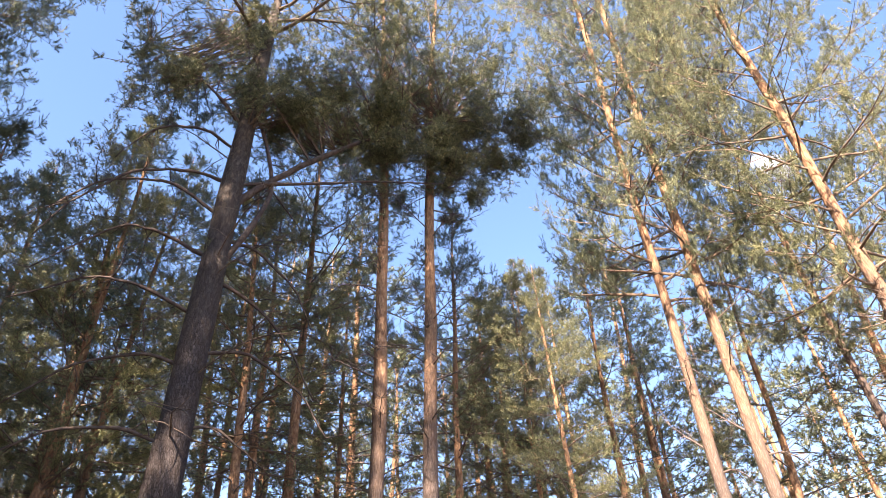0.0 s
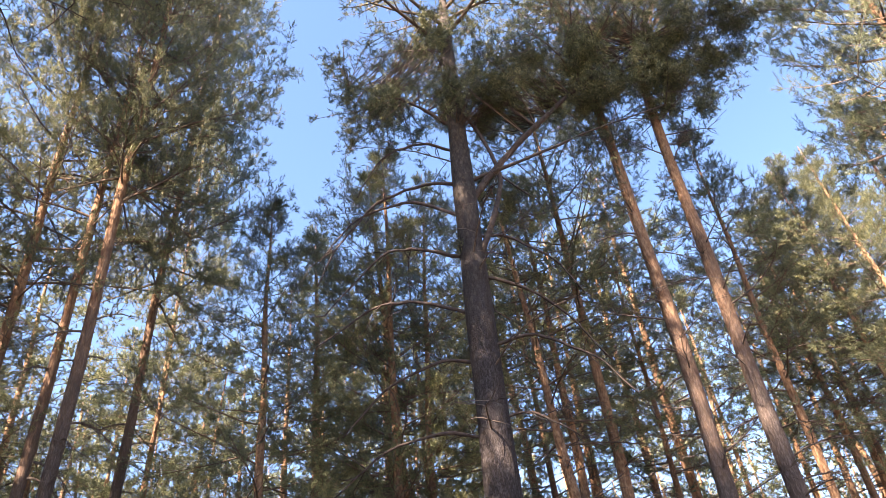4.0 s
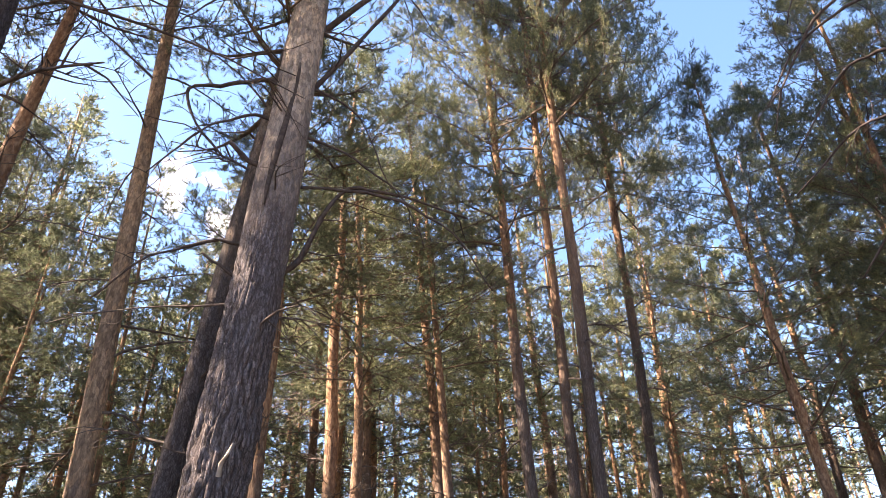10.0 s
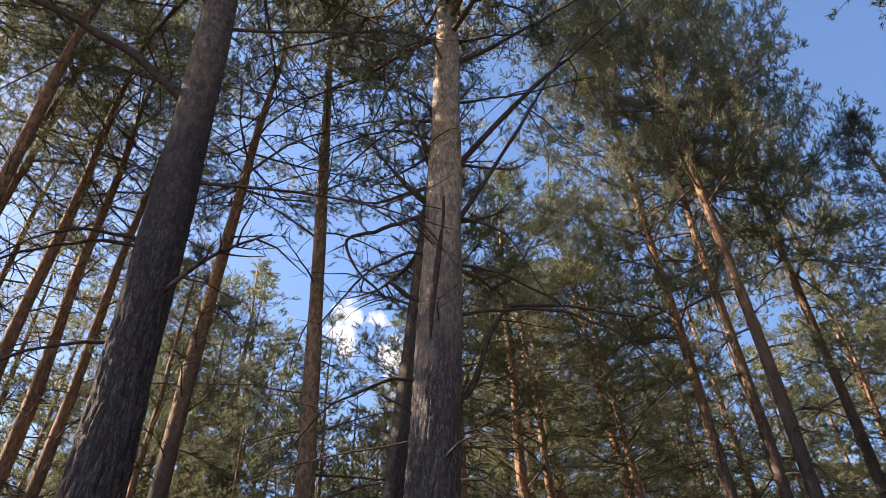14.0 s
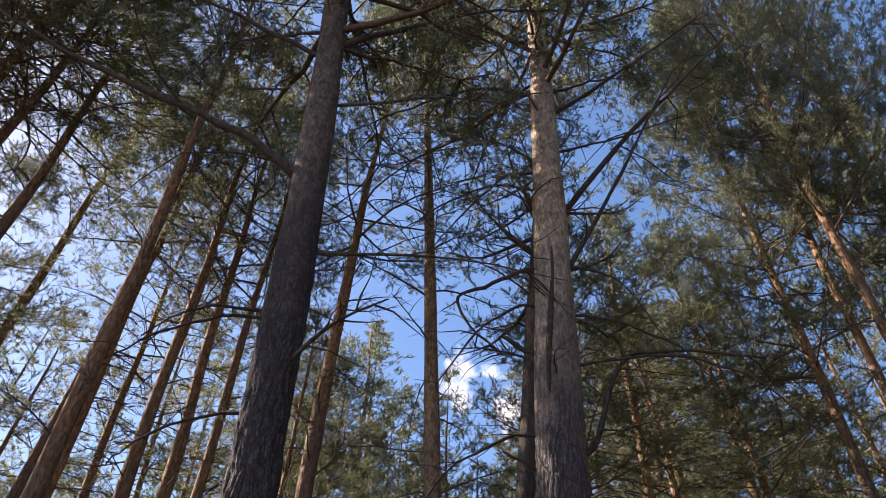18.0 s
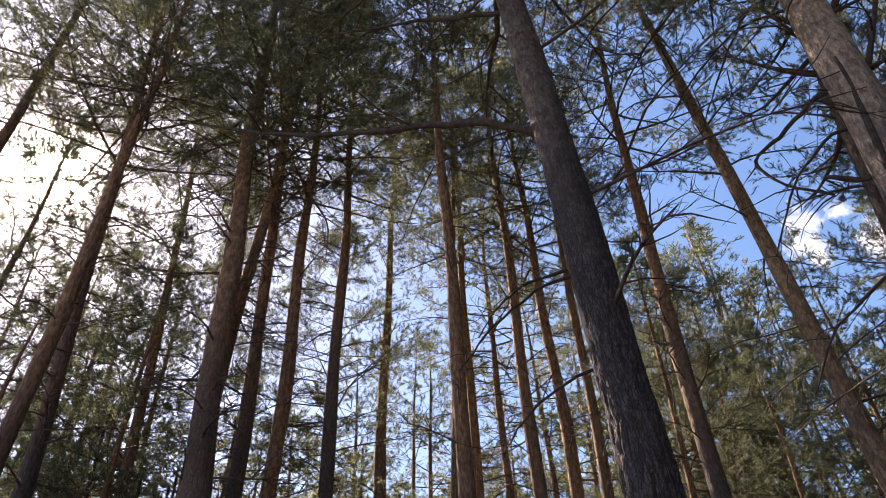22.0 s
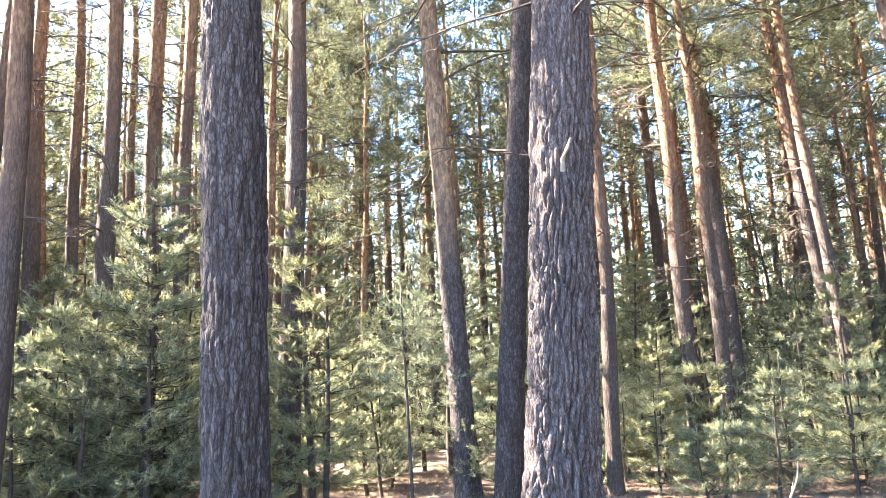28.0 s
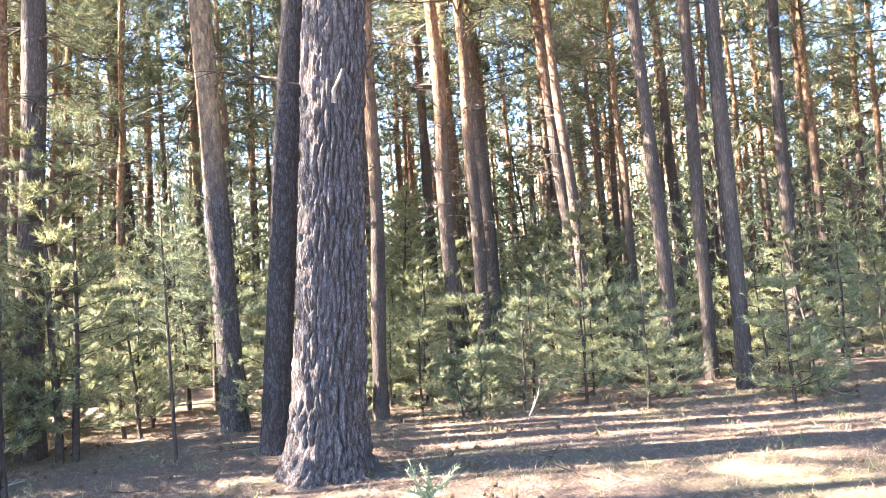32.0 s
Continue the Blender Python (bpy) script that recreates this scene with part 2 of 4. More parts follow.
def furrowed(name, line, spread, tan, tone=1.0):
    """Old pine bark: scaly grey plates between dark upright furrows, smoother, flaky and tan above the height line."""
    m, n, l, b = material(name, 0.92)

    def scales(size, wander):
        vec = mapped(n, l, size)
        nz = n.new("ShaderNodeTexNoise")
        nz.inputs["Scale"].default_value, nz.inputs["Detail"].default_value = 0.9, 3
        l.new(vec, nz.inputs["Vector"])
        w = n.new("ShaderNodeVectorMath")
        w.operation = "MULTIPLY_ADD"
        l.new(nz.outputs["Color"], w.inputs[0])
        w.inputs[1].default_value = (wander,) * 3
        l.new(vec, w.inputs[2])
        rim, cell = n.new("ShaderNodeTexVoronoi"), n.new("ShaderNodeTexVoronoi")
        rim.feature = "DISTANCE_TO_EDGE"
        for v in (rim, cell):
            v.inputs["Scale"].default_value = 1.0
            l.new(w.outputs[0], v.inputs["Vector"])
        return rim.outputs["Distance"], cell.outputs["Color"]

    def bw(colour):
        c = n.new("ShaderNodeRGBToBW")
        l.new(colour, c.inputs[0])
        return c.outputs[0]

    rim, cell = scales((38, 38, 13), 1.1)
    fine = math_node(n, l, "DIVIDE", rim, 0.16, True)
    grain = noise_tex(n, l, mapped(n, l, (70, 70, 26)), 1.6, 6, 0.75)
    broad = noise_tex(n, l, mapped(n, l, (2.2, 2.2, 0.7)), 1.0, 4)
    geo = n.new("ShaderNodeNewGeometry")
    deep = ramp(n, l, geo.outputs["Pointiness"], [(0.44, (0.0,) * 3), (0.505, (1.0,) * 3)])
    top = ramp(n, l, grain, [(0.3, (0.11, 0.105, 0.112)), (0.5, (0.238, 0.23, 0.245)), (0.72, (0.46, 0.445, 0.45))])
    top = mixed(n, l, 1.0, top, ramp(n, l, bw(cell), [(0.2, (0.72, 0.66, 0.64)), (0.5, (1.0, 0.97, 0.98)), (0.8, (1.22, 1.2, 1.22))]), "MULTIPLY")
    top = mixed(n, l, math_node(n, l, "MULTIPLY", math_node(n, l, "SUBTRACT", 1.0, fine), 0.6), top, (0.07, 0.055, 0.052))
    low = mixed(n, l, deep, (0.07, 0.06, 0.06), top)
    flake = noise_tex(n, l, mapped(n, l, (16, 16, 6)), 1.5, 6, 0.7)
    patch_rim, patch = scales((24, 24, 9), 1.6)
    high = ramp(n, l, flake, [(0.3, tuple(v * 0.45 for v in tan)), (0.5, tan), (0.72, tuple(v * 1.5 for v in tan))])
    high = mixed(n, l, 1.0, high, ramp(n, l, bw(patch), [(0.2, (0.62, 0.6, 0.62)), (0.55, (1.0, 1.0, 1.0)), (0.8, (1.25, 1.15, 1.05))]), "MULTIPLY")
    high = mixed(n, l, math_node(n, l, "MULTIPLY", math_node(n, l, "SUBTRACT", 1.0, math_node(n, l, "DIVIDE", patch_rim, 0.1, True)), 0.5), high, tuple(v * 0.35 for v in tan))
    sep = n.new("ShaderNodeSeparateXYZ")
    l.new(mapped(n, l, (1, 1, 1)), sep.inputs[0])
    up = math_node(n, l, "ADD", math_node(n, l, "SUBTRACT", sep.outputs[2], line), math_node(n, l, "MULTIPLY", math_node(n, l, "SUBTRACT", broad, 0.5), spread))
    col = mixed(n, l, math_node(n, l, "DIVIDE", up, spread, True), low, high)
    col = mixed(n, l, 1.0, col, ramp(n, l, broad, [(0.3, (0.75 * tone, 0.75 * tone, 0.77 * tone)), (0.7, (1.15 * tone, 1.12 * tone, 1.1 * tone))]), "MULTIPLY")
    l.new(col, b.inputs["Base Color"])
    b.inputs["Specular IOR Level"].default_value = 0.2
    bump = n.new("ShaderNodeBump")
    bump.inputs["Strength"].default_value, bump.inputs["Distance"].default_value = 0.7, 0.012
    l.new(math_node(n, l, "ADD", math_node(n, l, "ADD", fine, math_node(n, l, "MULTIPLY", bw(cell), 0.6)), math_node(n, l, "MULTIPLY", grain, 0.8)), bump.inputs["Height"])
    l.new(bump.outputs[0], b.inputs["Normal"])
    return m


BARK = bark("pine_bark", 4.4, 4.0)
# BARK_SHADE's very low tone puts the shade on that trunk into its bark colour
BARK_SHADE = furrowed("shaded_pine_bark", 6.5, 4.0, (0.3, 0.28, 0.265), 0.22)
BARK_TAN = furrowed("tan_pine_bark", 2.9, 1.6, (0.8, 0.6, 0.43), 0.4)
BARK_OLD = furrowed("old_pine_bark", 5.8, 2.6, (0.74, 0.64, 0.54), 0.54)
# grey bark, toned down so that its colour holds the shade under the crown
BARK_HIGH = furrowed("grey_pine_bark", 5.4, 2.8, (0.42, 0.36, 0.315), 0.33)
TWIG = twig_bark("dead_branch_bark", (0.028, 0.022, 0.021), (0.095, 0.078, 0.07))
DEAD = twig_bark("bare_twig_bark", (0.036, 0.029, 0.027), (0.14, 0.118, 0.105))
LIMB = twig_bark("live_branch_bark", (0.055, 0.043, 0.035), (0.15, 0.115, 0.088))
NEEDLE = needles("pine_needles", (0.04, 0.05, 0.034), (0.175, 0.202, 0.135), (0.36, 0.388, 0.275))
NEEDLE_YOUNG = needles("young_pine_needles", (0.14, 0.158, 0.112), (0.3, 0.33, 0.235), (0.45, 0.475, 0.36))


# ---- mesh helpers ----
class Soup:
    """Vertices and faces gathered for one mesh."""

    def __init__(self):
        self.v, self.f, self.n = [], [], 0

    def add(self, v, f):
        self.v.append(np.asarray(v, float))
        self.f += [tuple(i + self.n for i in q) for q in f]
        self.n += len(v)

    def mesh(self, name, mat, smooth=True):
        me = bpy.data.meshes.new(name)
        me.from_pydata(np.concatenate(self.v).tolist() if self.v else [], [], self.f)
        if smooth:
            me.polygons.foreach_set("use_smooth", [True] * len(me.polygons))
        me.materials.append(mat)
        return me


def tube(soup, path, radii, segs=6):
    """A round tapering tube along the points of path, closed at its end."""
    path = np.asarray(path, float)
    k = len(path)
    way = np.gradient(path, axis=0)
    way /= np.linalg.norm(way, axis=1)[:, None] + 1e-9
    ref = np.where(np.abs(way[:, 2:]) > 0.9, [[1.0, 0, 0]], [[0, 0, 1.0]])
    a = np.cross(way, ref)
    a /= np.linalg.norm(a, axis=1)[:, None] + 1e-9
    for i in range(1, k):
        if a[i] @ a[i - 1] < 0:
            a[i] = -a[i]
    b = np.cross(way, a)
    ang = np.arange(segs) * 2 * math.pi / segs
    ring = a[:, None] * np.cos(ang)[None, :, None] + b[:, None] * np.sin(ang)[None, :, None]
    v = (path[:, None] + ring * np.asarray(radii, float)[:, None, None]).reshape(-1, 3)
    f = [(i * segs + j, i * segs + (j + 1) % segs, (i + 1) * segs + (j + 1) % segs, (i + 1) * segs + j) for i in range(k - 1) for j in range(segs)]
    soup.add(v, f + [tuple(range((k - 1) * segs, k * segs))])


def blades(places, ways, rng, per=9, length=0.13, width=0.026):
    """Loose litter or grass: per blades at each place, one long triangle each."""
    places, ways = np.asarray(places), np.asarray(ways)
    k = len(places)
    w = np.repeat(ways, per, 0)
    p = np.repeat(places, per, 0) - w * rng.uniform(0, 0.10, (k * per, 1))
    d = w * rng.uniform(0.35, 1.1, (k * per, 1)) + rng.normal(0, 0.62, (k * per, 3))
    d /= np.linalg.norm(d, axis=1)[:, None]
    side = np.cross(d, rng.normal(0, 1, (k * per, 3)))
    side /= np.linalg.norm(side, axis=1)[:, None] + 1e-9
    ln = length * rng.uniform(0.7, 1.25, (k * per, 1))
    return np.stack([p + side * width / 2, p - side * width / 2, p + d * ln], 1).reshape(-1, 3)


def brushes(places, ways, rng, per=18, length=0.075, width=0.011, shoot=0.15):
    """Pine shoots: needles all round each shoot, slanting forwards like a bottle brush."""
    places, ways = np.asarray(places), np.asarray(ways)
    k = len(places)
    w = np.repeat(ways, per, 0)
    u = np.tile((np.arange(per) + 0.5) / per, k)[:, None]
    p = np.repeat(places, per, 0) + w * (u - 0.35) * shoot * np.repeat(rng.uniform(0.7, 1.3, (k, 1)), per, 0)
    out = np.cross(w, rng.normal(0, 1, (k * per, 3)))
    out /= np.linalg.norm(out, axis=1)[:, None] + 1e-9
    slant = rng.uniform(0.5, 1.25, (k * per, 1)) * (1.1 - 0.5 * u)
    d = w * np.cos(slant) + out * np.sin(slant)
    side = np.cross(d, rng.normal(0, 1, (k * per, 3)))
    side /= np.linalg.norm(side, axis=1)[:, None] + 1e-9
    ln = length * rng.uniform(0.75, 1.2, (k * per, 1))
    return np.stack([p + side * width / 2, p - side * width / 2, p + d * ln], 1).reshape(-1, 3)


def leaf_mesh(name, verts, mat):
    k = len(verts) // 3
    me = bpy.data.meshes.new(name)
    me.vertices.add(3 * k)
    me.vertices.foreach_set("co", verts.ravel())
    me.loops.add(3 * k)
    me.loops.foreach_set("vertex_index", np.arange(3 * k))
    me.polygons.add(k)
    me.polygons.foreach_set("loop_start", np.arange(0, 3 * k, 3))
    me.polygons.foreach_set("loop_total", np.full(k, 3))
    me.update(calc_edges=True)
    me.materials.append(mat)
    return me


def part(name, mesh, parent, label=""):
    ob = new(name, mesh)
    ob.parent = parent
    if label:
        tagged(ob, label)
    return ob


def unit(az, el):
    return np.array([-math.sin(az) * math.cos(el), math.cos(az) * math.cos(el), math.sin(el)])


def limb_path(start, az, el, length, sag, rng, k=7, jitter=0.05):
    """A branch that leaves at the angle el, sags (or lifts) along its way and wavers a little."""
    pts, p, a, e = [np.array(start, float)], np.array(start, float), az, el
    for i in range(k - 1):
        p = p + unit(a, e) * length / (k - 1)
        a += rng.normal(0, jitter * 2)
        e += sag / (k - 1) + rng.normal(0, jitter)
        pts.append(p)
    return np.array(pts)


def dead_branch(start, az, el, length, sag, rng, radius, twigs=4, fork=0.5, fine=True):
    s = Soup()
    path = limb_path(start, az, el, length, sag, rng, 8 if fine else 5)
    tube(s, path, np.linspace(radius, radius * 0.25, len(path)), 5 if fine else 3)
    for _ in range(twigs):
        i = rng.integers(2, len(path) - 1)
        t = limb_path(path[i], az + rng.choice([-1, 1]) * rng.uniform(0.4, 1.1), el + sag * 0.5 + rng.normal(0, 0.3), length * rng.uniform(0.2, fork),
                      rng.normal(-0.2, 0.3), rng, 4 if fine else 3, 0.12)
        tube(s, t, np.linspace(radius * 0.45, radius * 0.12, len(t)), 3)
    return s.mesh("branch", DEAD)


def live_branch(start, az, el, length, rng, radius, places, ways, subs=5, sag=0.35, dense=1.0, step=0.13, fine=True):
    """A limb with side shoots; the ends of its shoots go to places and ways, for the needles."""
    s = Soup()
    path = limb_path(start, az, el, length, sag, rng, 7 if fine else 5)
    tube(s, path, np.linspace(radius, radius * 0.25, len(path)), 5 if fine else 3)
    runs = [path[3 if fine else 2:]]
    for j in range(subs):
        i = 2 + j * (len(path) - 3) // max(1, subs - 1) if subs > 1 else 3
        i = min(i, len(path) - 2)
        t = limb_path(path[i], az + (-1) ** j * rng.uniform(0.5, 1.1), el + rng.normal(0.1, 0.22), length * rng.uniform(0.3, 0.5), rng.uniform(0.0, 0.45), rng, 4 if fine else 3, 0.12)
        tube(s, t, np.linspace(radius * 0.4, radius * 0.12, len(t)), 3)
        runs.append(t)
    for r in runs:
        ahead = (r[-1] - r[0]) / (np.linalg.norm(r[-1] - r[0]) + 1e-6)
        ln = np.linalg.norm(np.diff(r, axis=0), axis=1).sum()
        marks = np.linspace(0, 1, len(r))
        for q in np.arange(rng.uniform(0.3, 0.45), 1.0, 2.6 * step / max(0.2, ln)):
            c = np.array([np.interp(q, marks, r[:, k]) for k in range(3)]) + rng.normal(0, 0.05, 3)
            for _ in range(max(2, int(round(3.2 * dense * rng.uniform(0.4, 1.5))))):
                w = ahead * 0.5 + rng.normal(0, 0.6, 3) + np.array([0, 0, 0.4])
                w /= np.linalg.norm(w)
                places.append(c + w * rng.uniform(0.03, 0.16))
                ways.append(w)
        for _ in range(max(2, int(round((5 if fine else 3) * dense * rng.uniform(0.6, 1.3))))):
            w = rng.normal(0, 0.6, 3) + ahead * 0.8 + np.array([0, 0, 0.35])
            w /= np.linalg.norm(w)
            places.append(r[-1] + w * rng.uniform(0.02, 0.2))
            ways.append(w)
    return s.mesh("branch", LIMB)


def pine_form(seed, height=18.0, diameter=0.28, crown=0.56, spread=1.9, dead=24, live=34, far=0, dense=1.0):
    """One pine at the origin: trunk, dead branches, live branches and needles, each branch a part of its own unless far."""
    rng = np.random.default_rng(seed)
    tree = new("pine_tree")
    tree.empty_display_size = 0.3
    k = 16 if far else 34
    z = np.concatenate([[0, 0.15, 0.4], np.linspace(0.9, height, k)])
    ph = rng.uniform(0, 6, 4)
    bend = 0.0045 * height
    off = lambda h: np.stack([bend * np.sin(h / height * 5 + ph[0]) - bend * math.sin(ph[0]) + 0.02 * np.sin(h * 1.3 + ph[1]),
                              bend * np.sin(h / height * 4 + ph[2]) - bend * math.sin(ph[2]) + 0.02 * np.sin(h * 1.1 + ph[3])], -1)
    u = z / height
    r = diameter / 2 * (1.04 - 0.55 * u - 0.42 * u**3) + diameter * 0.12 * np.exp(-z / 0.25)
    r[-1] = 0.012
    s = Soup()
    tube(s, np.c_[off(z), z - 0.1 * (z == 0)], r * (1 + 0.05 * np.sin(z * 2.1 + ph[1])), 7 if far else 12)
    part("trunk", s.mesh("trunk", BARK), tree)
    places, ways = [], []

    def at(h):
        return np.r_[off(np.array(h)), h]

    for i in range(dead):
        h = height * (0.16 + (crown + 0.06 - 0.16) * (i + rng.uniform(0, 1)) / dead)
        ln = rng.uniform(0.5, 1.7) * (0.6 + 0.5 * h / height)
        me = dead_branch(at(h), rng.uniform(0, 6.28), rng.uniform(0.0, 0.5), ln, rng.uniform(-0.9, 0.1), rng, rng.uniform(0.011, 0.02), 4 if far else 10, 0.6, not far)
        part("branch", me, tree)
    for i in range(live):
        v = (i + rng.uniform(0, 1)) / live
        h = height * (crown + (0.985 - crown) * v)
        ln = spread * (0.35 + 1.1 * math.sin(math.pi * min(1, 0.28 + v * 0.66)) ** 1.3 - 0.45 * v) * rng.uniform(0.6, 1.2)
        me = live_branch(at(h), i * 2.4 + rng.normal(0, 0.4), rng.uniform(-0.15, 0.3) + 0.4 * v, max(0.35, ln), rng, 0.026 * (1.1 - 0.7 * v), places, ways,
                         (8, 5, 4)[far], rng.uniform(-0.2, 0.4), dense, (0.07, 0.12, 0.17)[far], not far)
        part("branch", me, tree)
    v = brushes(places, ways, rng, *((32, 0.07, 0.0075, 0.15), (14, 0.1, 0.021, 0.17), (9, 0.16, 0.04, 0.22))[far])
    part("crown", leaf_mesh("crown", v, NEEDLE), tree)
    return tree


def joined_form(tree):
    """For trees that stay far off: all branches of a form as one mesh."""
    bm = bmesh.new()
    for o in [c for c in tree.children if c.name.startswith("branch")]:
        bm.from_mesh(o.data)
        bpy.data.objects.remove(o)
    me = bpy.data.meshes.new("branchwork")
    bm.to_mesh(me)
    bm.free()
    me.materials.append(DEAD)
    tagged(part("branchwork", me, tree), kind="stuff")
    return tree


def lean_pose(x, y, z, lean, spin, scale, wide=1.0):
    up = Vector((lean[0], lean[1], 1)).normalized()
    q = Vector((0, 0, 1)).rotation_difference(up)
    return Matrix.Translation((x, y, z)) @ q.to_matrix().to_4x4() @ Matrix.Rotation(spin, 4, "Z") @ Matrix.Diagonal((scale * wide, scale * wide, scale, 1))


def ground_z(x, y):
    r = math.hypot(x, y)
    return 0.02 * min(r, 40) + 0.05 * noise.noise((x * 0.35, y * 0.35, 0)) * min(1, r / 3)


# ---- ground ----
def ground_sheet():
    m, n, l, b = material("needle_litter", 0.95)
    vec = mapped(n, l, (1, 1, 1))
    fine = noise_tex(n, l, vec, 60, 6, 0.75)
    mid = noise_tex(n, l, vec, 5, 5, 0.65)
    big = noise_tex(n, l, vec, 0.5, 4, 0.6)
    col = ramp(n, l, fine, [(0.25, (0.045, 0.034, 0.029)), (0.5, (0.115, 0.086, 0.072)), (0.75, (0.23, 0.185, 0.155))])
    col = mixed(n, l, ramp(n, l, mid, [(0.35, (0.0,) * 3), (0.7, (0.6,) * 3)]), col, (0.165, 0.105, 0.08))
    col = mixed(n, l, ramp(n, l, big, [(0.48, (0.0,) * 3), (0.68, (0.55,) * 3)]), col, (0.11, 0.115, 0.05))
    l.new(col, b.inputs["Base Color"])
    bump = n.new("ShaderNodeBump")
    bump.inputs["Strength"].default_value, bump.inputs["Distance"].default_value = 0.9, 0.03
    l.new(math_node(n, l, "ADD", fine, mid), bump.inputs["Height"])
    l.new(bump.outputs[0], b.inputs["Normal"])
    s = Soup()
    rings = np.concatenate([np.linspace(0.3, 24, 90), np.geomspace(25, 600, 24)])
    segs = 160
    v = [(0, 0, ground_z(0, 0))]
    for r in rings:
        for j in range(segs):
            a = j * 2 * math.pi / segs
            x, y = r * math.cos(a), r * math.sin(a)
            v.append((x, y, ground_z(x, y) + 0.02 * noise.noise((x * 2, y * 2, 3)) * (r < 25)))
    f = [(0, 1 + j, 1 + (j + 1) % segs) for j in range(segs)]
    for i in range(len(rings) - 1):
        o = 1 + i * segs
        f += [(o + j, o + segs + j, o + segs + (j + 1) % segs, o + (j + 1) % segs) for j in range(segs)]
    s.add(v, f)
    return tagged(new("ground", s.mesh("ground", m)), "forest floor of brown pine needle litter with thin grass", "ground", kind="structure")


ground_sheet()

# ---- pines of the stand ----
PINE_LABELS = ["slender pine with a grey foot and flaky orange upper bark", "tall straight pine with bare dead lower branches",
               "pine with orange bark and a narrow green crown"]
forms = {i: pine_form(11 + i, height=18 + i, diameter=0.28, crown=0.48 + 0.04 * i, spread=1.9 + 0.2 * i, live=44, dense=1.0) for i in range(3)}
forms.update({6 + i: pine_form(31 + i, height=19 + i, diameter=0.28, crown=0.6, spread=2.1, dead=40, live=32, dense=1.0) for i in range(2)})
forms[8] = pine_form(37, height=20, diameter=0.28, crown=0.76, spread=1.7, dead=18, live=12, dense=0.6)
forms[9] = pine_form(61, height=19, diameter=0.28, crown=0.36, spread=2.3, dead=18, live=50, dense=1.1)
forms[11] = pine_form(63, height=20, diameter=0.28, crown=0.3, spread=2.3, dead=16, live=84, dense=1.3)
forms[12] = pine_form(64, height=20, diameter=0.28, crown=0.4, spread=2.3, dead=14, live=82, dense=1.4)
forms[15] = pine_form(71, height=20, diameter=0.28, crown=0.57, spread=2.6, dead=40, live=46, dense=1.05)
for i, f in forms.items():
    tagged(f, PINE_LABELS[i % 3], "tree", "pines of the stand")
used = set()
pick = random.Random(4)


def pine(form, x, y, diameter, lean=(0.0, 0.0), tall=1.0):
    """A pine of the stand at its foot (x, y)."""
    scale = tall * (0.75 + 0.25 * diameter / 0.28)
    m = lean_pose(x, y, ground_z(x, y) - 0.03, lean, pick.uniform(0, 6.28), scale, diameter / 0.28 / scale)
    if form in used:
        return copy_thing(forms[form], m)
    used.add(form)
    forms[form].matrix_basis = m
    return forms[form]


pine(0, -10.13, 1.47, 0.20, (0.005, 0.031), 0.82)
pine(1, -11.87, 2.99, 0.26, (0.007, 0.025), 0.82)
pine(2, -12.44, 5.59, 0.24, (-0.018, -0.041), 0.82)
pine(0, -16.81, 8.44, 0.22, (-0.005, -0.011), 0.82)
pine(1, -14.93, 8.01, 0.22, (0.011, 0.019), 0.82)
pine(12, -10.39, 6.11, 0.22, (0.013, -0.020), 1.2)
pine(12, -10.02, 6.45, 0.24, (0.027, 0.008), 1.2)
pine(12, -8.97, 6.24, 0.27, (0.028, 0.010), 1.2)
pine(12, -11.15, 8.92, 0.28, (0.042, 0.023), 1.2)
pine(12, -15.07, 12.82, 0.22, (0.021, 0.024), 1.2)
pine(9, -16.77, 15.83, 0.22, (0.042, 0.043), 0.85)
pine(9, -14.60, 14.45, 0.22, (0.043, 0.042), 1.0)
pine(0, -17.10, -3.01, 0.20, (-0.007, 0.041), 1.0)
pine(7, -9.81, -2.69, 0.30, (0.009, 0.046), 0.95)
pine(2, -16.74, -4.10, 0.22, (-0.007, 0.028), 1.0)
pine(0, -12.28, -3.68, 0.26, (0.003, 0.005), 0.95)
pine(15, -5.01, -8.15, 0.26, (-0.051, 0.032), 1.0)
pine(7, -6.53, -11.06, 0.24, (0.053, -0.028), 1.0)
pine(15, -4.21, -9.18, 0.28, (0.056, -0.021), 1.0)
pine(1, -12.90, 11.29, 0.24, (0.017, 0.019), 0.85)
pine(9, -7.88, 9.59, 0.27, (0.002, 0.006), 0.88)
pine(9, -9.03, 12.12, 0.27, (0.025, 0.009), 0.95)
pine(1, -11.47, 3.46, 0.24, (-0.007, -0.026), 0.82)
pine(2, -11.66, 5.43, 0.24, (-0.024, -0.055), 0.82)
pine(9, -6.02, 10.91, 0.27, (0.011, 0.006), 1.0)
pine(9, -6.07, 11.80, 0.24, (0.054, 0.027), 1.0)
pine(2, -15.28, 7.04, 0.24, (-0.023, -0.056), 0.82)
pine(0, -2.58, 11.04, 0.30, (-0.057, -0.018), 0.9)
pine(1, -3.26, 12.21, 0.24, (0.012, 0.003), 0.9)
pine(2, -2.41, 11.64, 0.27, (0.029, 0.006), 1.0)
pine(0, -2.07, 14.70, 0.23, (0.019, 0.003), 1.0)
pine(6, -0.85, 10.48, 0.27, (0.021, 0.002), 1.1)
pine(7, -0.12, 10.90, 0.25, (0.060, -0.000), 1.1)
pine(0, 0.44, 12.91, 0.26, (0.036, -0.001), 1.0)
pine(1, 1.36, 19.02, 0.24, (0.060, -0.005), 1.0)
